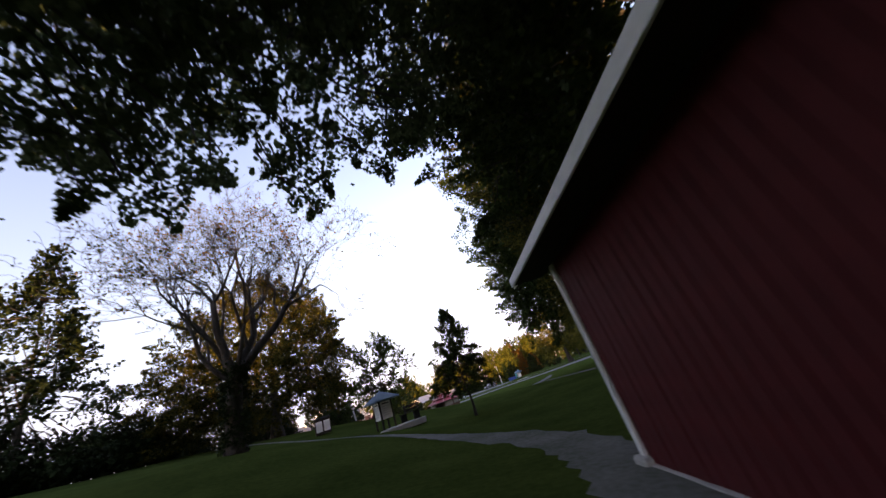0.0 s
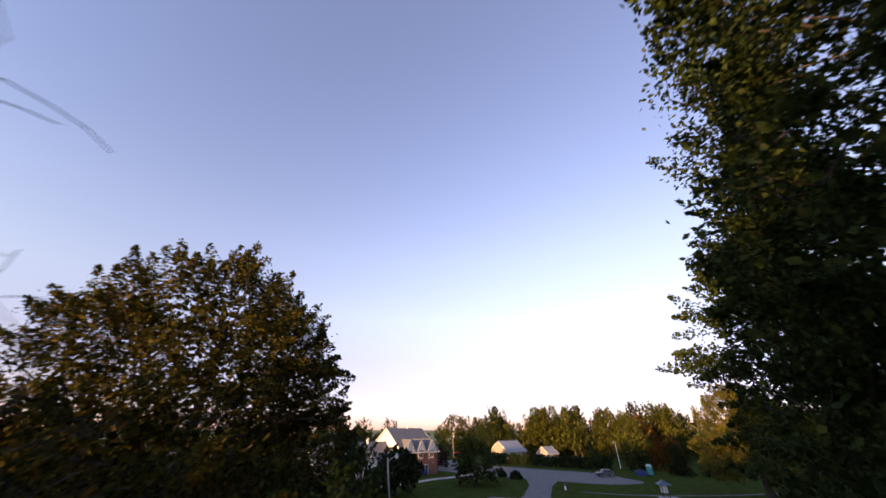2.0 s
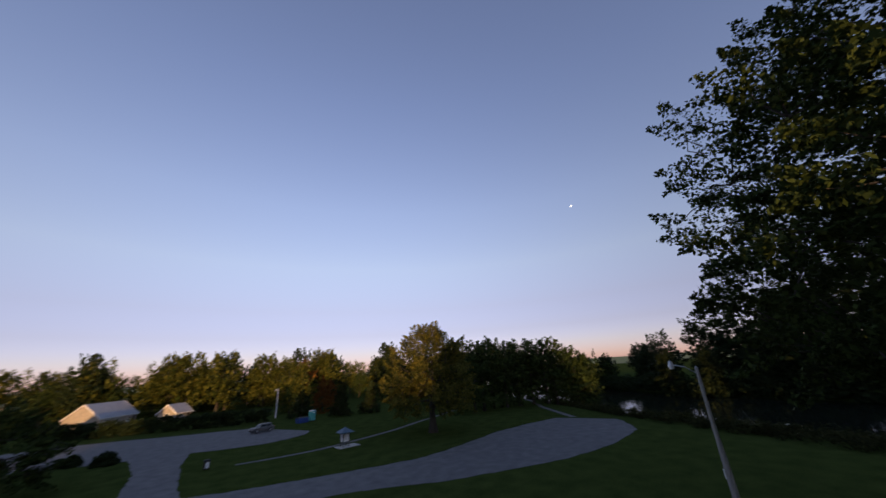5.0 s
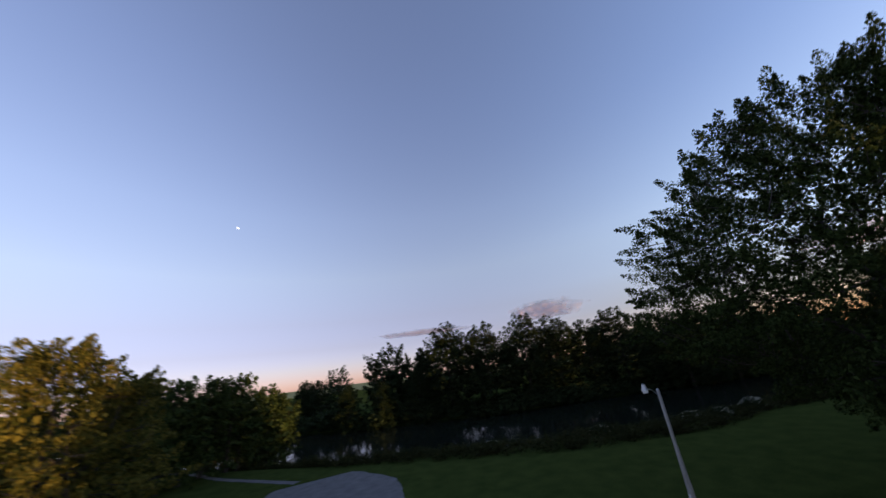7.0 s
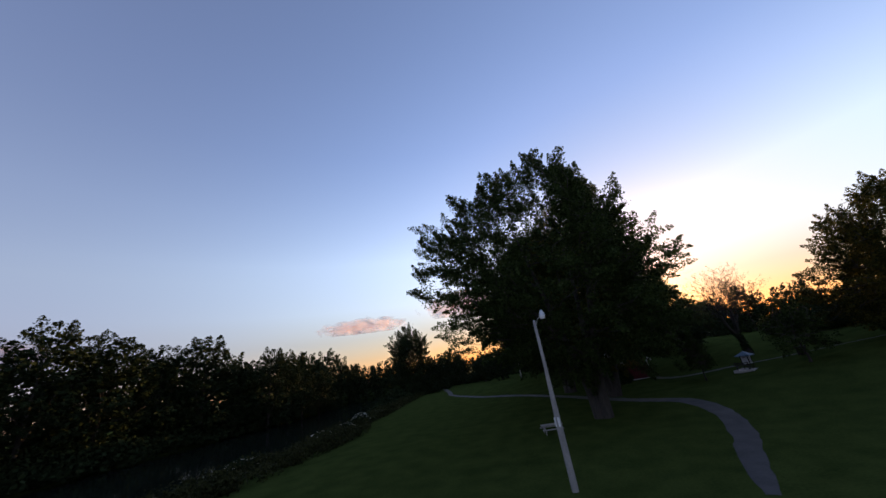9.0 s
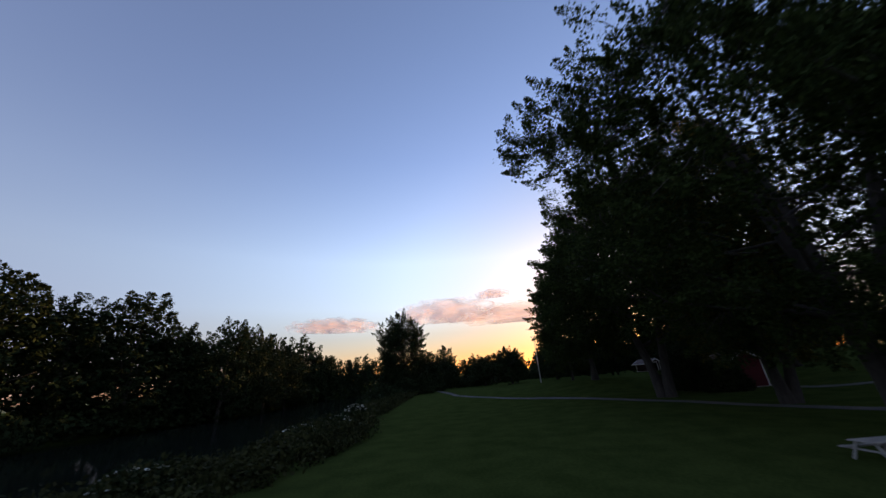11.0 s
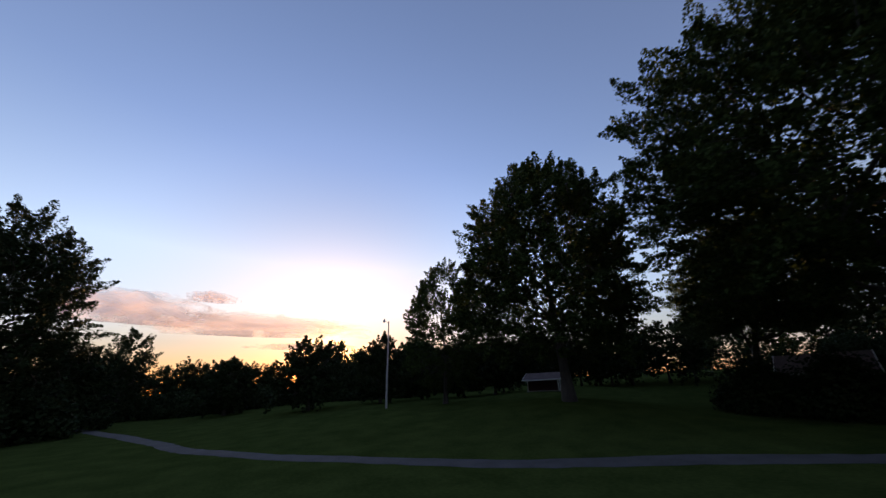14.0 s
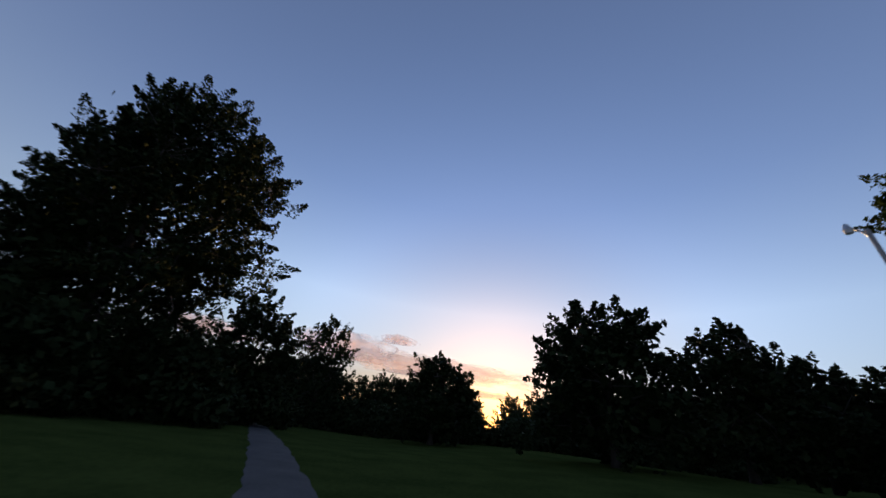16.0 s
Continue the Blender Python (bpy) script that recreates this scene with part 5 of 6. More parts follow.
def gable_wall(x, y0, y1, z0, zr, parent, material, thick=0.2):
    ym = (y0 + y1) / 2
    bm = slab_of(bmesh.new(), [(x, y0, z0), (x, y1, z0), (x, ym, zr)], thick)
    bmesh.ops.recalc_face_normals(bm, faces=bm.faces[:])
    ob = part("gable", bm, material, parent, "white sided gable")
    n = 14
    for i in range(1, n):
        z = z0 + (zr - z0) * i / n
        half = (y1 - y0) / 2 * (1 - i / n)
        part("siding_lap", boxed(x - 0.03, x + 0.01, ym - half, ym + half, z - 0.02, z + 0.02), M_SIDING, ob)


def window(x, y, z, w, h, parent, panes=2, facing=-1, depth=0.12, along="x"):
    """A framed window standing proud of a wall that faces local -y (or -x)."""
    root = part("window", boxed(-w / 2, w / 2, -0.03, depth, 0, h), M_GLASS, parent, "dark glass window in a white frame")
    fr = bmesh.new()
    for x0, x1, z0, z1 in ((-w / 2 - 0.09, -w / 2, -0.09, h + 0.09), (w / 2, w / 2 + 0.09, -0.09, h + 0.09), (-w / 2, w / 2, -0.09, 0), (-w / 2, w / 2, h, h + 0.09)):
        box(fr, x0, x1, -0.09, 0.02, z0, z1)
    part("frame", fr, M_WHITE, root, "white frame")
    for i in range(1, panes):
        xx = -w / 2 + w * i / panes
        part("mullion", boxed(xx - 0.035, xx + 0.035, -0.075, 0.02, 0, h), M_WHITE, root, "white mullion")
    part("sill", boxed(-w / 2 - 0.14, w / 2 + 0.14, -0.16, 0.02, -0.16, -0.09, bevel=0.01), M_WHITE, root, "white sill")
    root.matrix_basis = pose(x, y, z, 0, 0, 0 if along == "x" else -90)
    return root


def brick_house(x, y, turn):
    root = thing("brick_house", pose(x, y, gz(x, y) - 0.1, 0, 0, turn), "long brick house with white gables and grey shingle roofs", "house")
    L, D, E, RZ = 22.0, 13.4, 2.85, 7.6
    wing = part("wing_wall", boxed(0, L, 0, D, 0, E), M_BRICK, root, "red-brown brick wall")
    gable_roof("wing_roof", 0, L - 0.3, 0, D, E + 0.02, RZ, root)
    gable_wall(-0.02, 0.05, D - 0.05, E, RZ - 0.12, root, M_SIDING)
    part("corner_board", boxed(-0.08, 0.5, -0.06, 0.5, 0, E - 0.02, bevel=0.01), M_WHITE, root, "white corner window surround")
    # the two-storey end
    x1, x2, y0, y1, E2, R2 = L, L + 12.0, -1.0, D + 0.6, 5.5, 10.8
    part("tall_wall", boxed(x1, x2, y0, y1, 0, E2), M_BRICK, root, "red-brown brick wall")
    gable_roof("tall_roof", x1, x2, y0, y1, E2 + 0.02, R2, root)
    gable_wall(x1 - 0.02, y0 + 0.05, y1 - 0.05, E2, R2 - 0.12, root, M_SIDING)
    gable_wall(x2 + 0.22, y0 + 0.05, y1 - 0.05, E2, R2 - 0.12, root, M_SIDING)
    # sided wall under the tall gable, above the wing roof
    part("upper_siding", boxed(x1 - 0.06, x1 - 0.01, y0 + 0.1, y1 - 0.1, 3.2, E2 - 0.02), M_SIDING, root, "white siding")
    # front gables on the wing, over bay windows
    for cx, w, zt in ((6.3, 4.0, 5.6), (13.0, 3.6, 5.4), (19.2, 3.0, 5.2)):
        dm = bmesh.new()
        yf = -0.75
        slab_of(dm, [(cx - w / 2, yf, E - 0.1), (cx + w / 2, yf, E - 0.1), (cx, yf, zt)], 0.12)
        bmesh.ops.recalc_face_normals(dm, faces=dm.faces[:])
        dorm = part("front_gable", dm, M_SIDING, root, "white front gable")
        back = 4.2
        for s in (-1, 1):
            a = [(cx + s * (w / 2 + 0.3), yf - 0.3, E - 0.35), (cx, yf - 0.3, zt + 0.12), (cx, back, zt + 0.12), (cx + s * (w / 2 + 0.3), back * 0.12, E - 0.35)]
            bm = slab_of(bmesh.new(), a if s > 0 else a[::-1], 0.12)
            part("gable_roof", bm, M_ROOF, dorm)
            p, q = Vector((cx + s * (w / 2 + 0.3), yf - 0.34, E - 0.32)), Vector((cx, yf - 0.34, zt + 0.15))
            bm = slab_of(bmesh.new(), [p, q, q - Vector((0, 0, 0.26)), p - Vector((0, 0, 0.26))], 0.05)
            bmesh.ops.recalc_face_normals(bm, faces=bm.faces[:])
            part("gable_trim", bm, M_WHITE, dorm, "white trim")
        part("bay", boxed(cx - w / 2 + 0.2, cx + w / 2 - 0.2, yf, 0.02, 0, E - 0.12), M_WHITE, root, "white bay front")
        window(cx - w * 0.22, yf - 0.02, 0.55, w * 0.34, 1.75, root, 2)
        window(cx + w * 0.22, yf - 0.02, 0.20, w * 0.32, 2.1, root, 1)
    for cx in (3.0, 9.9, 16.3):
        ac = part("air_conditioner", boxed(cx - 0.42, cx + 0.42, -0.42, -0.02, 0.75, 1.4, bevel=0.03), M_WHITE, root, "white air conditioner")
        part("grille", boxed(cx - 0.30, cx + 0.30, -0.44, -0.41, 0.85, 1.3), M_SLATE, ac)
    # three dormers on the tall end
    for cx in (x1 + 2.2, x1 + 5.9, x1 + 9.6):
        w, zt, yf = 2.9, 8.0, y0 - 0.08
        dm = slab_of(bmesh.new(), [(cx - w / 2, yf, E2 - 0.2), (cx + w / 2, yf, E2 - 0.2), (cx, yf, zt)], 0.12)
        bmesh.ops.recalc_face_normals(dm, faces=dm.faces[:])
        dorm = part("dormer_gable", dm, M_SIDING, root, "white dormer gable")
        for s in (-1, 1):
            a = [(cx + s * (w / 2 + 0.25), yf - 0.3, E2 - 0.5), (cx, yf - 0.3, zt + 0.1), (cx, y0 + 4.0, zt + 0.1), (cx + s * (w / 2 + 0.25), y0 + 0.2, E2 - 0.5)]
            part("dormer_roof", slab_of(bmesh.new(), a if s > 0 else a[::-1], 0.12), M_ROOF, dorm)
            p, q = Vector((cx + s * (w / 2 + 0.25), yf - 0.34, E2 - 0.46)), Vector((cx, yf - 0.34, zt + 0.14))
            bm = slab_of(bmesh.new(), [p, q, q - Vector((0, 0, 0.24)), p - Vector((0, 0, 0.24))], 0.05)
            bmesh.ops.recalc_face_normals(bm, faces=bm.faces[:])
            part("dormer_trim", bm, M_WHITE, dorm, "white trim")
        window(cx, y0 - 0.1, 3.9, 1.3, 1.7, root, 2)
    window(x1 + 7.6, y0 - 0.03, 0.1, 1.9, 2.15, root, 2)
    window(x1 + 2.0, y0 - 0.03, 1.0, 1.1, 1.2, root, 1)
    for cx in (x1 + 3.6, x1 + 10.4):
        part("wall_lamp", boxed(cx - 0.1, cx + 0.1, y0 - 0.2, y0, 2.5, 2.75, bevel=0.03), M_WHITE, root, "white wall lamp")
    for cx in (L * 0.34, L * 0.72):
        v = part("roof_vent", rod(bmesh.new(), (cx, D / 2 - 0.5, RZ - 0.7), (cx, D / 2 - 0.5, RZ + 0.35), 0.28, 0.28, 12), M_WHITE, root, "white round roof vent")
        part("vent_hood", rod(bmesh.new(), (cx - 0.5, D / 2 - 0.9, RZ + 0.25), (cx + 0.2, D / 2 - 0.3, RZ + 0.6), 0.30, 0.24, 10), M_WHITE, v)
    part("chimney_cap", rod(bmesh.new(), (x1 + 7, (y0 + y1) / 2, R2 - 0.2), (x1 + 7, (y0 + y1) / 2, R2 + 0.5), 0.25, 0.25, 10), M_WHITE, root)
    return root


house = brick_house(-48.0, 91.8, 60)


def waste_bin(m, material, label):
    root = thing("wheeled_bin", m, label, "bin", "bins by the brick house")
    bm = boxed(-0.29, 0.29, -0.33, 0.33, 0.08, 0.98, bevel=0.03)
    for v in bm.verts:
        if v.co.z < 0.5:
            v.co.x *= 0.82
            v.co.y *= 0.82
    part("body", bm, material, root)
    part("lid", boxed(-0.32, 0.32, -0.37, 0.35, 0.98, 1.05, bevel=0.025), material, root)
    for s in (-1, 1):
        part("wheel", rod(bmesh.new(), (s * 0.25, 0.3, 0.1), (s * 0.3, 0.3, 0.1), 0.1, 0.1, 12), M_BLACK, root)
    return root


hm = house.matrix_basis
for i in range(4):
    waste_bin(hm @ pose(27.0 + i * 0.75, -1.6, 0.1), M_PLASTIC_BLUE, "blue plastic wheeled bin beside the brick wall")


def pool_deck(m):
    """A low flat-roofed annex carrying a white-railed deck."""
    root = thing("railed_deck_annex", m, "low flat annex with a white-railed roof deck", "annex")
    X, Y, H = 10.2, 9.0, 2.6
    part("annex_wall", boxed(0, X, 0, Y, 0, H), M_SLATE, root, "dark annex wall")
    part("deck", boxed(-0.5, X + 0.3, -0.6, Y + 0.3, H, H + 0.22, bevel=0.02), M_SLATE, root, "dark flat roof deck")
    part("deck_edge", boxed(-0.55, X + 0.35, -0.68, -0.61, H - 0.05, H + 0.25), M_WHITE, root, "white deck edge")
    for i in range(5):
        cx = 1.4 + i * 1.85
        part("bay_opening", boxed(cx - 0.6, cx + 0.6, -0.04, 0.02, 0.75, 2.1), M_GLASS, root, "dark glazed opening")
        part("bay_sill", boxed(cx - 0.7, cx + 0.7, -0.14, 0.02, 0.45, 0.72, bevel=0.01), M_WHITE, root, "white sill panel")
    for yy in (-0.55, Y * 0.24, Y * 0.5, Y * 0.76, Y + 0.2):
        for i in range(7):
            xx = -0.4 + (X + 0.6) * i / 6
            part("rail_post", rod(bmesh.new(), (xx, yy, H + 0.2), (xx, yy, H + 0.95), 0.05, 0.05, 6), M_METAL, root)
        for zz in (0.55, 0.95):
            part("rail", rod(bmesh.new(), (-0.4, yy, H + zz), (X + 0.2, yy, H + zz), 0.06, 0.06, 6), M_METAL, root)
    for xx in (-0.4, 1.8):
        for yy in (0.3, 2.4):
            part("frame_post", rod(bmesh.new(), (xx, yy, H + 0.2), (xx, yy, H + 2.3), 0.07, 0.07, 8), M_WHITE, root, "white pipe frame")
    for a, b in (((-0.4, 0.3), (1.8, 0.3)), ((-0.4, 2.4), (1.8, 2.4)), ((-0.4, 0.3), (-0.4, 2.4)), ((1.8, 0.3), (1.8, 2.4))):
        for zz in (1.6, 2.3):
            part("frame_rail", rod(bmesh.new(), (*a, H + zz), (*b, H + zz), 0.06, 0.06, 8), M_WHITE, root)
    part("stair_stringer", rod(bmesh.new(), (-0.5, -0.3, H), (-2.4, -1.5, 0.1), 0.09, 0.09, 6), M_WHITE, root, "white sloping stay")
    return root


pool_deck(hm @ pose(-11.7, 1.0, 0))

# ---- things round the parking lot ----


def car(x, y, turn):
    root = thing("parked_car", pose(x, y, gz(x, y) + 0.06, 0, 0, turn), "silver compact estate car parked on gravel", "car")
    bm = boxed(-2.1, 2.1, -0.86, 0.86, 0.32, 0.92, bevel=0.12)
    part("body", bm, M_CARPAINT, root)
    cab = boxed(-1.75, 0.95, -0.76, 0.76, 0.9, 1.48, bevel=0.08)
    for v in cab.verts:
        if v.co.z > 1.2:
            v.co.x = v.co.x * 0.78 - 0.12
            v.co.y *= 0.86
    part("cabin", cab, M_CARPAINT, root)
    for s in (-1, 1):
        for cx in (-0.95, 0.05):
            w = boxed(cx - 0.42, cx + 0.42, s * 0.72 - 0.03, s * 0.72 + 0.035, 1.0, 1.36, bevel=0.02)
            part("side_window", w, M_GLASS, root, "dark side window")
        part("headlight", boxed(1.98, 2.12, s * 0.6 - 0.16, s * 0.6 + 0.16, 0.62, 0.76, bevel=0.02), M_WHITE, root, "clear headlight")
        part("tail_light", boxed(-2.13, -2.0, s * 0.66 - 0.1, s * 0.66 + 0.1, 0.66, 0.86, bevel=0.02), M_REDSIGN, root, "red tail light")
        for cx in (-1.3, 1.3):
            wh = part("wheel", rod(bmesh.new(), (cx, s * 0.72, 0.32), (cx, s * 0.9, 0.32), 0.32, 0.32, 18), M_BLACK, root, "black tyre")
            part("rim", rod(bmesh.new(), (cx, s * 0.89, 0.32), (cx, s * 0.915, 0.32), 0.2, 0.18, 14), M_METAL, wh, "metal rim")
    part("windscreen", slab_of(bmesh.new(), [(0.93, -0.66, 0.95), (0.93, 0.66, 0.95), (0.58, 0.56, 1.42), (0.58, -0.56, 1.42)], 0.03), M_GLASS, root, "dark windscreen")
    part("rear_window", slab_of(bmesh.new(), [(-1.8, 0.6, 1.0), (-1.8, -0.6, 1.0), (-1.52, -0.54, 1.4), (-1.52, 0.54, 1.4)], 0.03), M_GLASS, root, "dark rear window")
    part("bumper", boxed(2.05, 2.18, -0.8, 0.8, 0.34, 0.52, bevel=0.03), M_BLACK, root)
    return root


car(12.4, 125.3, 195)


def portable_toilet(x, y, turn):
    root = thing("portable_toilet", pose(x, y, gz(x, y), 0, 0, turn), "teal portable toilet with a white roof on the grass", "toilet cabin")
    part("skid", boxed(-0.58, 0.58, -0.58, 0.58, 0, 0.14, bevel=0.02), M_BLACK, root)
    part("cabin", boxed(-0.55, 0.55, -0.55, 0.55, 0.14, 2.1, bevel=0.03), M_TEAL, root)
    d = part("door", boxed(-0.38, 0.38, -0.585, -0.55, 0.2, 2.0, bevel=0.01), M_TEAL, root)
    part("latch", boxed(0.26, 0.34, -0.62, -0.585, 1.05, 1.15), M_BLACK, d)
    part("door_vent", boxed(-0.25, 0.25, -0.595, -0.58, 1.7, 1.9), M_WHITE, d, "white vent grille")
    rf = boxed(-0.57, 0.57, -0.57, 0.57, 2.1, 2.32, bevel=0.05)
    for v in rf.verts:
        if v.co.z > 2.2:
            v.co.x *= 0.7
    part("roof", rf, M_WHITE, root, "white translucent roof")
    return root


portable_toilet(24.2, 132.6, 20)
box_thing = thing("dark_skip", pose(21.8, 131.8, gz(21.8, 131.8), 0, 0, 15), "dark low skip beside the portable toilet", "skip")
sk = boxed(-1.3, 1.3, -0.75, 0.75, 0, 1.05, bevel=0.03)
for v in sk.verts:
    if v.co.z < 0.5:
        v.co.x *= 0.8
part("body", sk, M_PLASTIC_BLUE, box_thing, "dark blue steel body")
part("lid", boxed(-1.33, 1.33, -0.78, 0.78, 1.05, 1.12, bevel=0.02), M_BLACK, box_thing)


def litter_bin(x, y, turn, label, wide=0.55):
    root = thing("litter_bin", pose(x, y, gz(x, y), 0, 0, turn), label, "bin")
    part("body", boxed(-wide / 2, wide / 2, -0.28, 0.28, 0.06, 0.92, bevel=0.02), M_DARKWOOD, root)
    part("hood", boxed(-wide / 2 - 0.04, wide / 2 + 0.04, -0.32, 0.32, 0.92, 1.06, bevel=0.04), M_BLACK, root)
    for s in ((-1, 1) if wide > 0.7 else (0,)):
        part("front_panel", boxed(s * wide / 4 - 0.19, s * wide / 4 + 0.19, -0.30, -0.275, 0.2, 0.82, bevel=0.005), M_PAPER, root, "white front panel")
    return root


litter_bin(2.0, 99.5, 10, "dark litter bin with a white panel beside the drive")
litter_bin(-8.3, 24.6, 25, "twin litter bin with two white panels under the trees", wide=0.95)


def cottage(x, y, turn, L, D, E, R, label, wall, roof):
    root = thing("cottage", pose(x, y, gz(x, y) - 0.1, 0, 0, turn), label, "house")
    part("wall", boxed(0, L, 0, D, 0, E), wall, root)
    gable_roof("roof", 0, L, 0, D, E, R, root, over=0.4, material=roof)
    for gx, s in ((-0.01, 1), (L + 0.18, 1)):
        bm = slab_of(bmesh.new(), [(gx, 0.05, E), (gx, D - 0.05, E), (gx, D / 2, R - 0.1)], 0.18)
        bmesh.ops.recalc_face_normals(bm, faces=bm.faces[:])
        part("gable", bm, wall, root)
    for i in range(max(1, int(L / 4))):
        window(2.0 + i * 4.0, -0.03, 0.9, 1.2, 1.2, root, 2)
    window(-0.03, D / 2, 1.0, 1.0, 1.1, root, 1, along="y")
    part("door", boxed(L - 1.6, L - 0.6, -0.05, 0.02, 0.0, 2.05), M_DARKWOOD, root, "dark door")
    return root


cottage(-17.4, 178.2, 60, 13, 9, 2.9, 6.4, "low stone cottage with a pale metal roof behind a hedge", M_TAN, M_WHITEROOF)
cottage(-1.4, 177.4, 55, 6.4, 5.2, 2.4, 4.6, "small tan garden house with a pale roof", M_TAN, M_WHITEROOF)
cottage(-235, 600, 10, 26, 9, 2.6, 4.2, "long pale barn far off in the fields", M_SIDING, M_WHITEROOF)
cottage(-96, 640, 20, 16, 9, 3.2, 5.6, "pale farmhouse far off in the fields", M_SIDING, M_WHITEROOF)
cottage(-66, 650, -12, 14, 9, 3, 5.4, "pale farmhouse far off in the fields", M_SIDING, M_WHITEROOF)

sign = thing("roadside_sign", pose(-34.5, 160, gz(-34.5, 160), 0, 0, 35), "red roadside sign board on two posts", "sign")
for xx in (-0.9, 0.9):
    part("post", boxed(xx - 0.07, xx + 0.07, -0.07, 0.07, 0, 2.6, bevel=0.01), M_DARKWOOD, sign)
sb = part("board", boxed(-1.2, 1.2, -0.08, 0.08, 1.1, 2.9, bevel=0.02), M_REDSIGN, sign, "red board")
for j in range(3):
    part("text_bar", boxed(-0.8, 0.8 - 0.3 * j, -0.10, -0.075, 2.4 - j * 0.4, 2.55 - j * 0.4), M_WHITE, sb, "pale bar of unreadable writing")
board2 = thing("white_notice", pose(-17.8, 112, gz(-17.8, 112), 0, 0, 30), "small white notice board on short posts", "sign")
part("board", boxed(-0.5, 0.5, -0.04, 0.04, 0.5, 1.5, bevel=0.01), M_WHITE, board2)
for xx in (-0.4, 0.4):
    part("post", boxed(xx - 0.04, xx + 0.04, 0.04, 0.1, 0, 1.4), M_WHITE, board2)

# clipped hedge along the lot
rng_h = np.random.default_rng(91)
hedge = thing("hedge", pose(-24.5, 159, gz(-24.5, 159), 0, 0, math.degrees(math.atan2(-18, 42))), "long clipped dark green hedge behind the parking lot", "hedge")
hl = 45.0
hc = np.stack([rng_h.uniform(0, hl, 760), rng_h.uniform(-1.2, 1.2, 760), rng_h.uniform(0.3, 3.0, 760)], 1)
leaf_mesh("foliage", hc, np.full(760, 0.55), 40, 0.28, rng_h, M_LEAF_DARK, hedge)
hw = Wood()
for i in range(60):
    hw.tube([(i * 0.75 + 0.3, 0, -0.1), (i * 0.75 + 0.4, 0.1, 1.2)], [0.05, 0.02], 4)
mesh_from("stems", hw.v, hw.f, M_BARK, hedge)

# shrubs
for bx, by, bh, br, sd in ((-8.7, 115.6, 1.6, 1.5, 1), (-12.4, 118.8, 1.4, 1.2, 2)):
    bush("clipped_shrub", bx, by, bh, br, "low clipped dark shrub beside the drive", 100 + sd, group="shrubs by the drive", clumps=50)
for bx, by, bh, br, mt, sd in ((-39, 88, 2.2, 2.0, M_LEAF_PURPLE, 3), (-36, 84, 2.4, 2.4, M_LEAF_PURPLE, 4), (-33, 87, 2.0, 2.0, M_LEAF_DARK, 5), (-43, 83, 3.4, 2.8, M_LEAF_DARK, 6), (-31, 78, 2.8, 2.6, M_LEAF_DARK, 7), (-47, 76, 4.2, 3.4, M_LEAF, 8)):
    bush("garden_shrub", bx, by, bh, br, "dark russet garden shrub before the brick house" if mt is M_LEAF_PURPLE else "dark green garden shrub before the brick house", 100 + sd, material=mt, clumps=60, per=70, leaf=0.34, group="shrubs before the brick house")
for bx, by, bh, br, sd in ((-24, 12, 4.0, 4.5, 20), (-27, 20, 4.6, 5.0, 21), (-26, 29, 4.4, 4.6, 22), (-22, 5, 3.8, 4.2, 23), (9.6, -0.5, 4.4, 3.0, 24), (9.9, 4.2, 4.8, 3.2, 25), (9.4, 8.2, 3.6, 2.6, 26)):
    bush("thicket", bx, by, bh, br, "dark dense thicket at the lawn's upper edge", 100 + sd, clumps=170, per=90, leaf=0.25, material=M_LEAF_DARK, group="thickets above the lawn")
for i, (bx, by, bh, br) in enumerate(((12, -69, 3.8, 4.5), (20, -72, 4.2, 4.8), (27, -74, 3.6, 4.6), (33, -75, 3.4, 4.6), (46, -78, 4.2, 4.8), (52, -80, 4.5, 5), (60, -74, 4.5, 4.5), (3, -66, 4.2, 5), (-8, -60, 4.5, 5), (-18, -55, 4.5, 5), (-26, -46, 4.5, 5), (-34, -34, 5, 5), (40, -76, 3.4, 4.6), (66, -80, 5, 5))):
    bush("thicket", bx, by, bh, br, "dark thicket closing the lawn towards the sunset", 140 + i, clumps=80, per=50, leaf=0.42, group="thickets at the west end")
for i, (bx, by, bh, br) in enumerate(((72, -38, 5.0, 5.0), (61, -55, 4.5, 4.5), (73, -62, 5.0, 5), (70, -28, 3.4, 4), (63.5, -43, 5.0, 4.5), (60, -50, 5.0, 4.5), (68, -42, 5.5, 4.5), (58, -60, 4.5, 4.5), (65, -35, 3.6, 4.0), (71, -49, 5.5, 5), (63, -66, 5, 5))):
    bush("riverside_thicket", bx, by, bh, br, "dark riverside thicket round the cottonwood", 160 + i, clumps=90, per=55, leaf=0.40, group="thickets round the cottonwood")
far_kinds = [bush("bank_thicket", 106, 30, 5.5, 6.0, "dark thicket hanging over the far shore", 170 + i, clumps=60, per=36, leaf=0.7, group="thickets on the far shore") for i in range(2)]
k = 0
for yy in np.arange(-118, 150, 7.5):
    bx = float(bank(yy) + broad(yy)) + row_rng.uniform(-1.0, 2.5)
    m = pose(bx, yy, gz(bx, yy) - 0.3, 0, 0, row_rng.uniform(0, 360)) @ Matrix.Diagonal((1, 1, row_rng.uniform(0.7, 1.25), 1))
    if k < 2:
        far_kinds[k].matrix_basis = m
    else:
        copy_thing(far_kinds[k % 2], m)
    k += 1

# ---- the near bank: weeds, elder in flower ----
rng_b = np.random.default_rng(77)


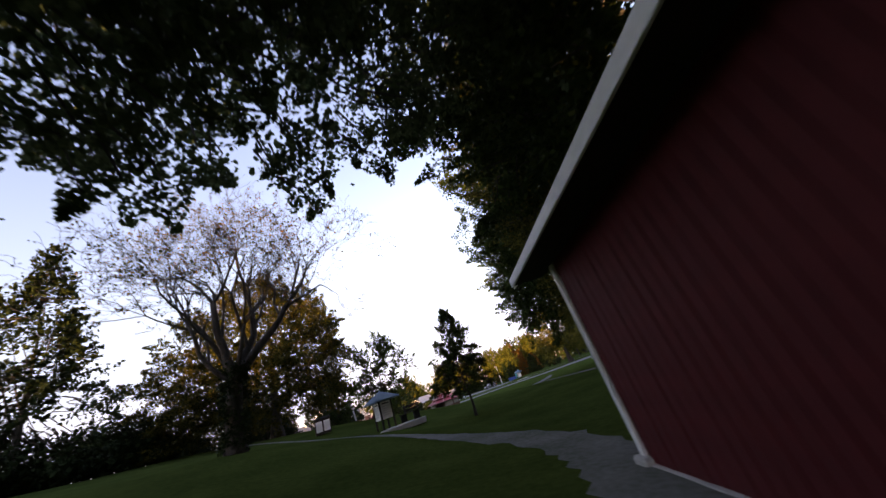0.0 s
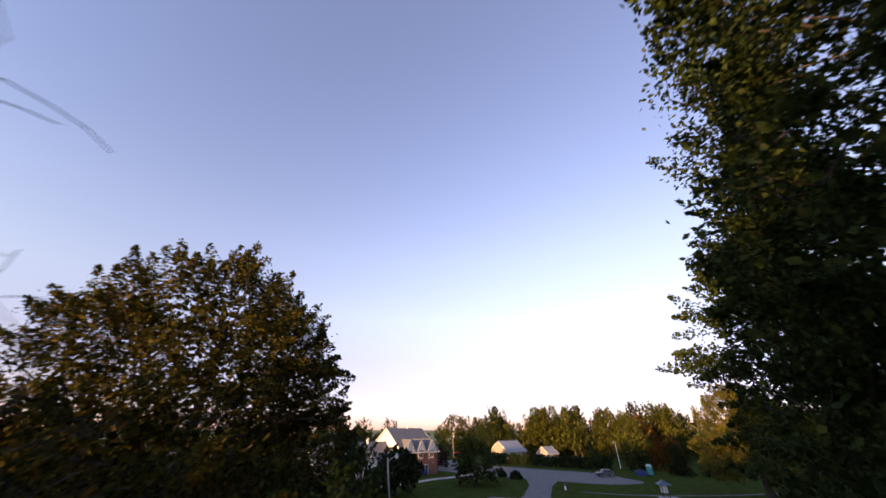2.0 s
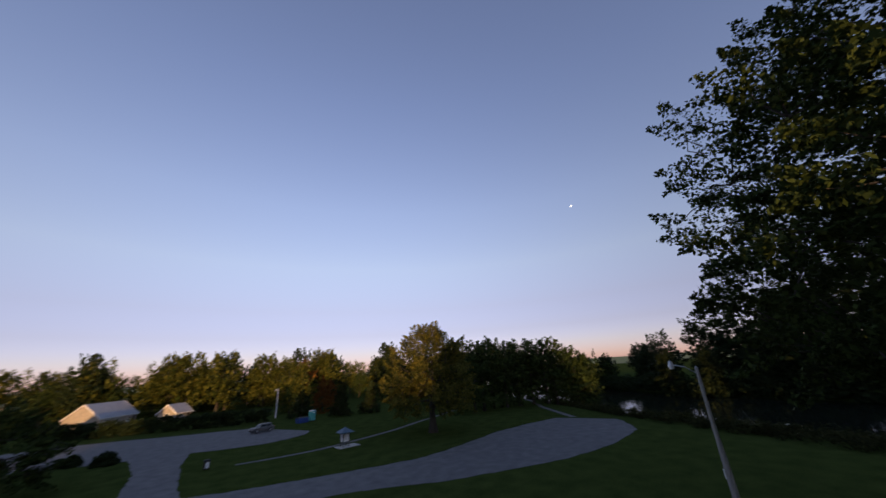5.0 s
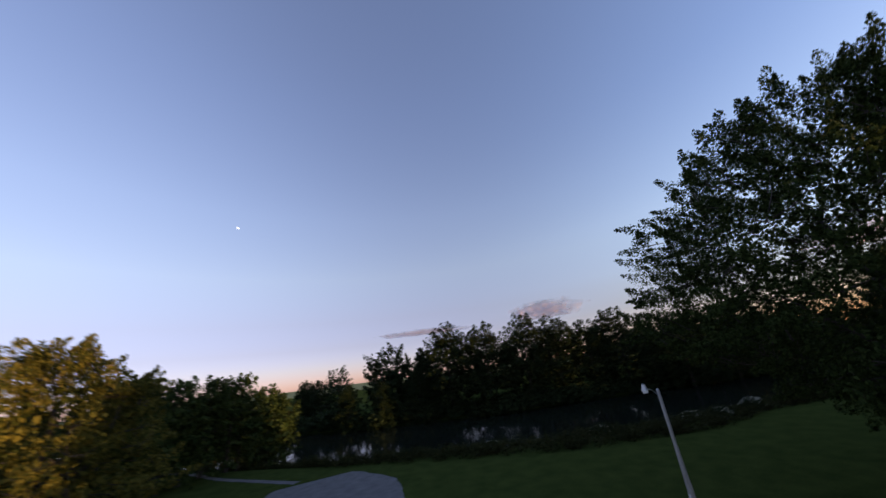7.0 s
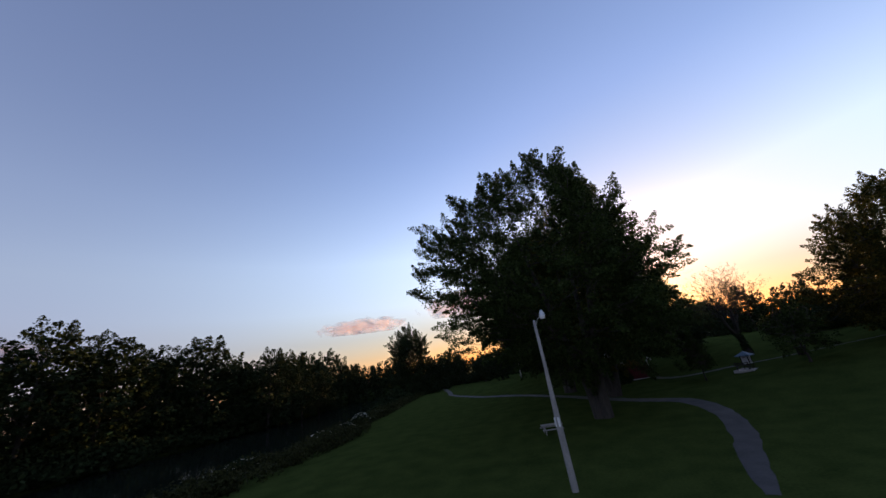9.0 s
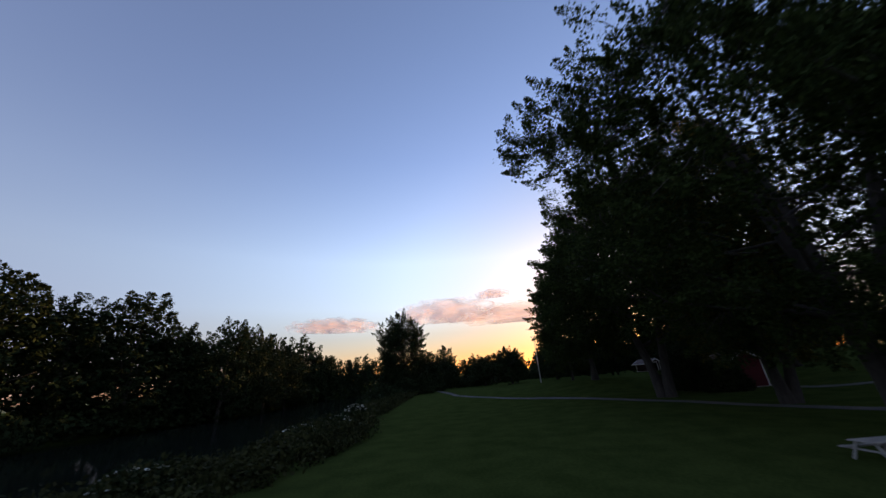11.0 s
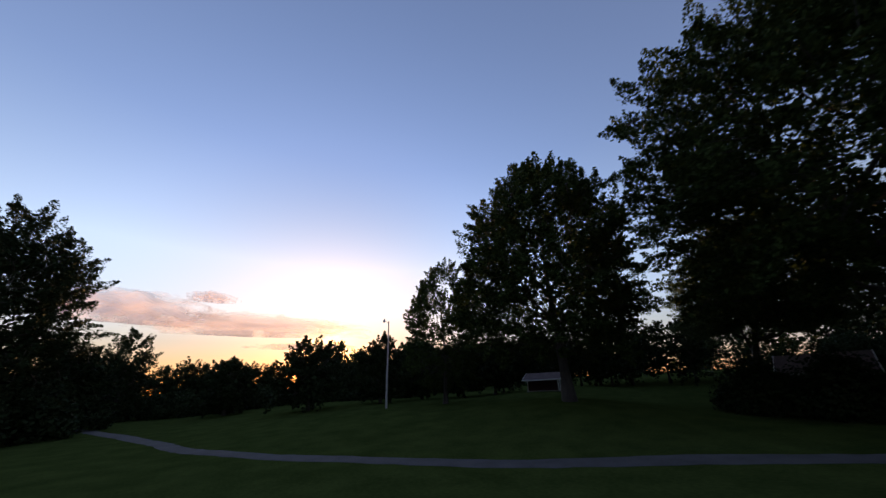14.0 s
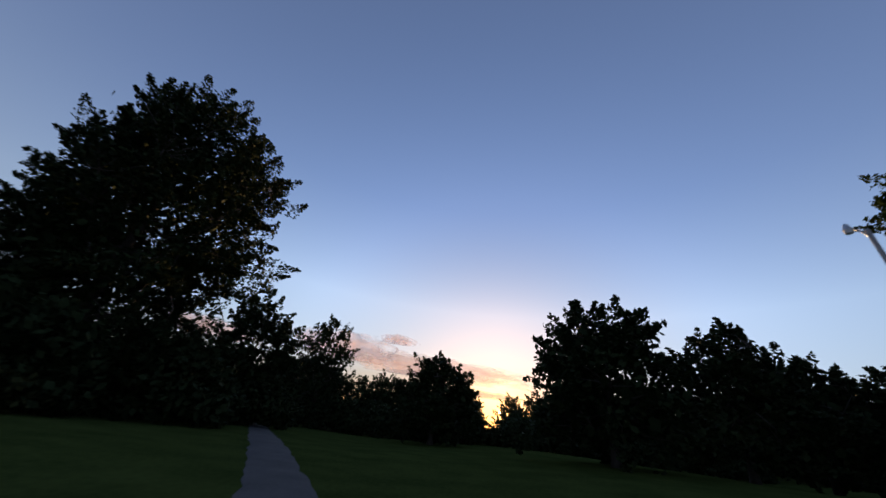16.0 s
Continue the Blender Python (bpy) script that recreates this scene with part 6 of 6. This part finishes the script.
def bank_weeds():
    """Tall uneven weeds along the near shore, one mass of blades and leaves."""
    ys = rng_b.uniform(-110, 118, 5200)
    edge_x = np.interp(ys, [-110, -63, -30, 0, 14, 25, 45, 53, 61, 70, 82, 97, 118], [70, 62, 58.5, 54.5, 53, 48.8, 49.5, 52, 54.5, 58.5, 64, 75, 91])
    b = bank(ys)
    u = rng_b.uniform(0, 1, len(ys))
    xs = edge_x + (b + 0.5 - edge_x) * u
    tall = 0.62 + 1.0 * (0.5 + 0.5 * np.sin(xs * 0.9 + np.sin(ys * 0.35) * 2)) * rng_b.uniform(0.5, 1.2, len(ys))
    zs = ground_z(xs, ys) + tall * 0.5
    c = np.stack([xs, ys, zs], 1)
    ob = leaf_mesh("bank_weeds", c, tall * 0.75, 26, 0.25, rng_b, M_REED, None, flat=0.9, tilt=1.4, shape=KITE)
    return tagged(ob, "tall green weeds and reeds along the river bank", "weeds", kind="stuff")


bank_weeds()


def flowering_bush(x, y, h, r, seed, heads):
    root = bush("elder_bush", x, y, h, r, "dark elder bush covered in flat cream flower heads", seed, clumps=60, per=90, leaf=0.20, material=M_LEAF_DARK, group="elders on the bank")
    rng = np.random.default_rng(seed)
    heads_c = []
    for _ in range(heads):
        w, u = rng.uniform(0, 6.28), math.sqrt(rng.uniform(0.0, 1))
        heads_c.append((r * u * math.cos(w), r * u * math.sin(w), h * (1.04 - 0.62 * u ** 2.4)))
    heads_c = np.array(heads_c)
    first = leaf_mesh("flower_head", np.zeros((1, 3)), np.full(1, 0.15), 22, 0.075, rng, M_FLOWER, root, flat=0.25, tilt=0.3)
    first.matrix_basis = pose(*heads_c[0])
    for c in heads_c[1:]:
        ob = new("flower_head", first.data)
        ob.parent = root
        ob.matrix_basis = pose(*c, float(rng.uniform(-20, 20)), float(rng.uniform(-20, 20)), float(rng.uniform(0, 360)))
    return root


flowering_bush(55.6, 12.6, 1.9, 1.9, 201, 70)
flowering_bush(57.0, 22.8, 1.5, 2.2, 202, 40)
flowering_bush(54.6, 19.6, 1.4, 1.7, 203, 36)
flowering_bush(56.4, 39.0, 1.4, 2.2, 204, 34)
flowering_bush(61.0, 55.5, 1.5, 2.0, 205, 30)
for i, (bx, by, bh, br) in enumerate(((51.2, 24.5, 1.3, 1.6), (50.6, 31.5, 1.25, 1.7), (50.8, 38.0, 1.2, 1.6), (51.8, 46.0, 1.1, 1.5), (55.8, 57.0, 1.2, 1.6), (53.8, 17.2, 1.3, 1.4), (56.2, 4.0, 1.0, 1.4), (57.8, -6.0, 1.1, 1.5), (52.5, 33.0, 1.4, 1.5))):
    bush("bank_shrub", bx, by, bh, br, "low dark shrub among bank weeds", 220 + i, clumps=40, per=70, leaf=0.18, material=M_REED, group="shrubs on the river bank")

# ---- moon and clouds ----


def glow(name, colour, strength):
    m, n, l, p = shader(name)
    p.inputs["Base Color"].default_value = (0, 0, 0, 1)
    p.inputs["Emission Color"].default_value = (*colour, 1)
    p.inputs["Emission Strength"].default_value = strength
    return m


moon_dir = Vector((-math.sin(radians(-62.0)) * math.cos(radians(24.5)), math.cos(radians(-62.0)) * math.cos(radians(24.5)), math.sin(radians(24.5))))
mb = bmesh.new()
bmesh.ops.create_uvsphere(mb, u_segments=24, v_segments=16, radius=9)
moon = tagged(part("moon", mb, glow("moonlight", (1.0, 0.97, 0.92), 0.55)), "small white moon in the dusk sky", "moon", kind="structure")
moon.matrix_basis = Matrix.Translation(moon_dir * 3600)

sb2 = bmesh.new()
bmesh.ops.create_uvsphere(sb2, u_segments=24, v_segments=16, radius=19)
sun_ball = tagged(part("setting_sun", sb2, glow("sunlight", (1.0, 0.55, 0.16), 30)), "orange sun setting behind the trees", "sun", kind="structure")
sun_ball.matrix_basis = Matrix.Translation(Vector((32, 26, 0)) + sun_dir * 4750)


def cloud_mat():
    m, n, l, p = shader("dusk_cloud", 1.0, 0.0, 0.0)
    out = n["Material Output"]
    p.inputs["Base Color"].default_value = (0.50, 0.46, 0.54, 1)
    tr = n.new("ShaderNodeBsdfTranslucent")
    tr.inputs["Color"].default_value = (0.66, 0.56, 0.62, 1)
    mix = n.new("ShaderNodeMixShader")
    mix.inputs["Fac"].default_value = 0.7
    clear = n.new("ShaderNodeBsdfTransparent")
    soft = n.new("ShaderNodeMixShader")
    co = n.new("ShaderNodeTexCoord")
    flat = n.new("ShaderNodeMapping")
    flat.inputs["Scale"].default_value = (1, 0, 1)
    fall = n.new("ShaderNodeTexGradient")
    fall.gradient_type = "SPHERICAL"
    piece = n.new("ShaderNodeObjectInfo")
    wide = n.new("ShaderNodeMapping")
    wide.inputs["Scale"].default_value = (3.4, 1.0, 1.5)
    tex = n.new("ShaderNodeTexNoise")
    tex.noise_dimensions = "4D"
    tex.inputs["Scale"].default_value = 1.5
    tex.inputs["Detail"].default_value = 6
    tex.inputs["Distortion"].default_value = 0.4
    seed = n.new("ShaderNodeMath")
    seed.operation = "MULTIPLY"
    seed.inputs[1].default_value = 20
    l.new(piece.outputs["Random"], seed.inputs[0])
    l.new(seed.outputs[0], tex.inputs["W"])
    l.new(co.outputs["Object"], flat.inputs["Vector"])
    l.new(flat.outputs["Vector"], fall.inputs["Vector"])
    l.new(flat.outputs["Vector"], wide.inputs["Vector"])
    l.new(wide.outputs["Vector"], tex.inputs["Vector"])
    both = n.new("ShaderNodeMath")
    both.operation = "MULTIPLY_ADD"
    both.inputs[1].default_value = 0.75
    l.new(fall.outputs["Fac"], both.inputs[0])
    l.new(tex.outputs["Fac"], both.inputs[2])
    ramp = n.new("ShaderNodeValToRGB")
    ramp.color_ramp.elements[0].position, ramp.color_ramp.elements[1].position = 0.60, 0.95
    ramp.color_ramp.elements[1].color = (0.52, 0.52, 0.52, 1)
    l.new(both.outputs[0], ramp.inputs["Fac"])
    l.new(p.outputs["BSDF"], mix.inputs[1])
    l.new(tr.outputs["BSDF"], mix.inputs[2])
    l.new(ramp.outputs["Color"], soft.inputs["Fac"])
    l.new(clear.outputs["BSDF"], soft.inputs[1])
    l.new(mix.outputs["Shader"], soft.inputs[2])
    l.new(soft.outputs["Shader"], out.inputs["Surface"])
    return m


M_CLOUD = cloud_mat()


def cloud(az, el, wide, high, seed):
    """A long lumpy bank of cloud, far off, thinning out at its edges."""
    rng = np.random.default_rng(seed)
    dist = 3400.0
    d = Vector((-math.sin(radians(az)), math.cos(radians(az)), 0))
    centre = d * dist + Vector((0, 0, dist * math.tan(radians(el))))
    w, h = dist * math.tan(radians(wide)) * 0.8, dist * math.tan(radians(high)) * 0.95
    bm = bmesh.new()
    bmesh.ops.create_icosphere(bm, subdivisions=5, radius=1.0)
    shift = Vector(rng.uniform(0, 50, 3))
    for v in bm.verts:
        v.co *= 1 + 0.22 * noise.noise(Vector((v.co.x * 5, v.co.y * 2, v.co.z * 2)) + shift)
        if v.co.z < -0.5:
            v.co.z = -0.5 + 0.2 * (v.co.z + 0.5)
    ob = tagged(part("cloud", bm, M_CLOUD), "low mauve cloud bank near the horizon", "cloud", "clouds", "structure")
    ob.matrix_basis = Matrix.Translation(centre) @ Matrix.Rotation(radians(az), 4, "Z") @ Matrix.Diagonal((w, h * 1.5, h, 1))
    return ob


for az, el, wide, high, sd in ((-153, 9.0, 11, 1.7, 1), (-173, 10.6, 14, 2.8, 2), (179, 13.1, 4.5, 1.0, 3), (171.5, 9.4, 22, 2.3, 4), (-92.4, 7.1, 12, 0.7, 5), (-113, 8.0, 9, 2.0, 6), (47, 1.9, 15, 1.0, 7), (165, 6.6, 12, 0.7, 8)):
    cloud(az, el, wide, high, sd)
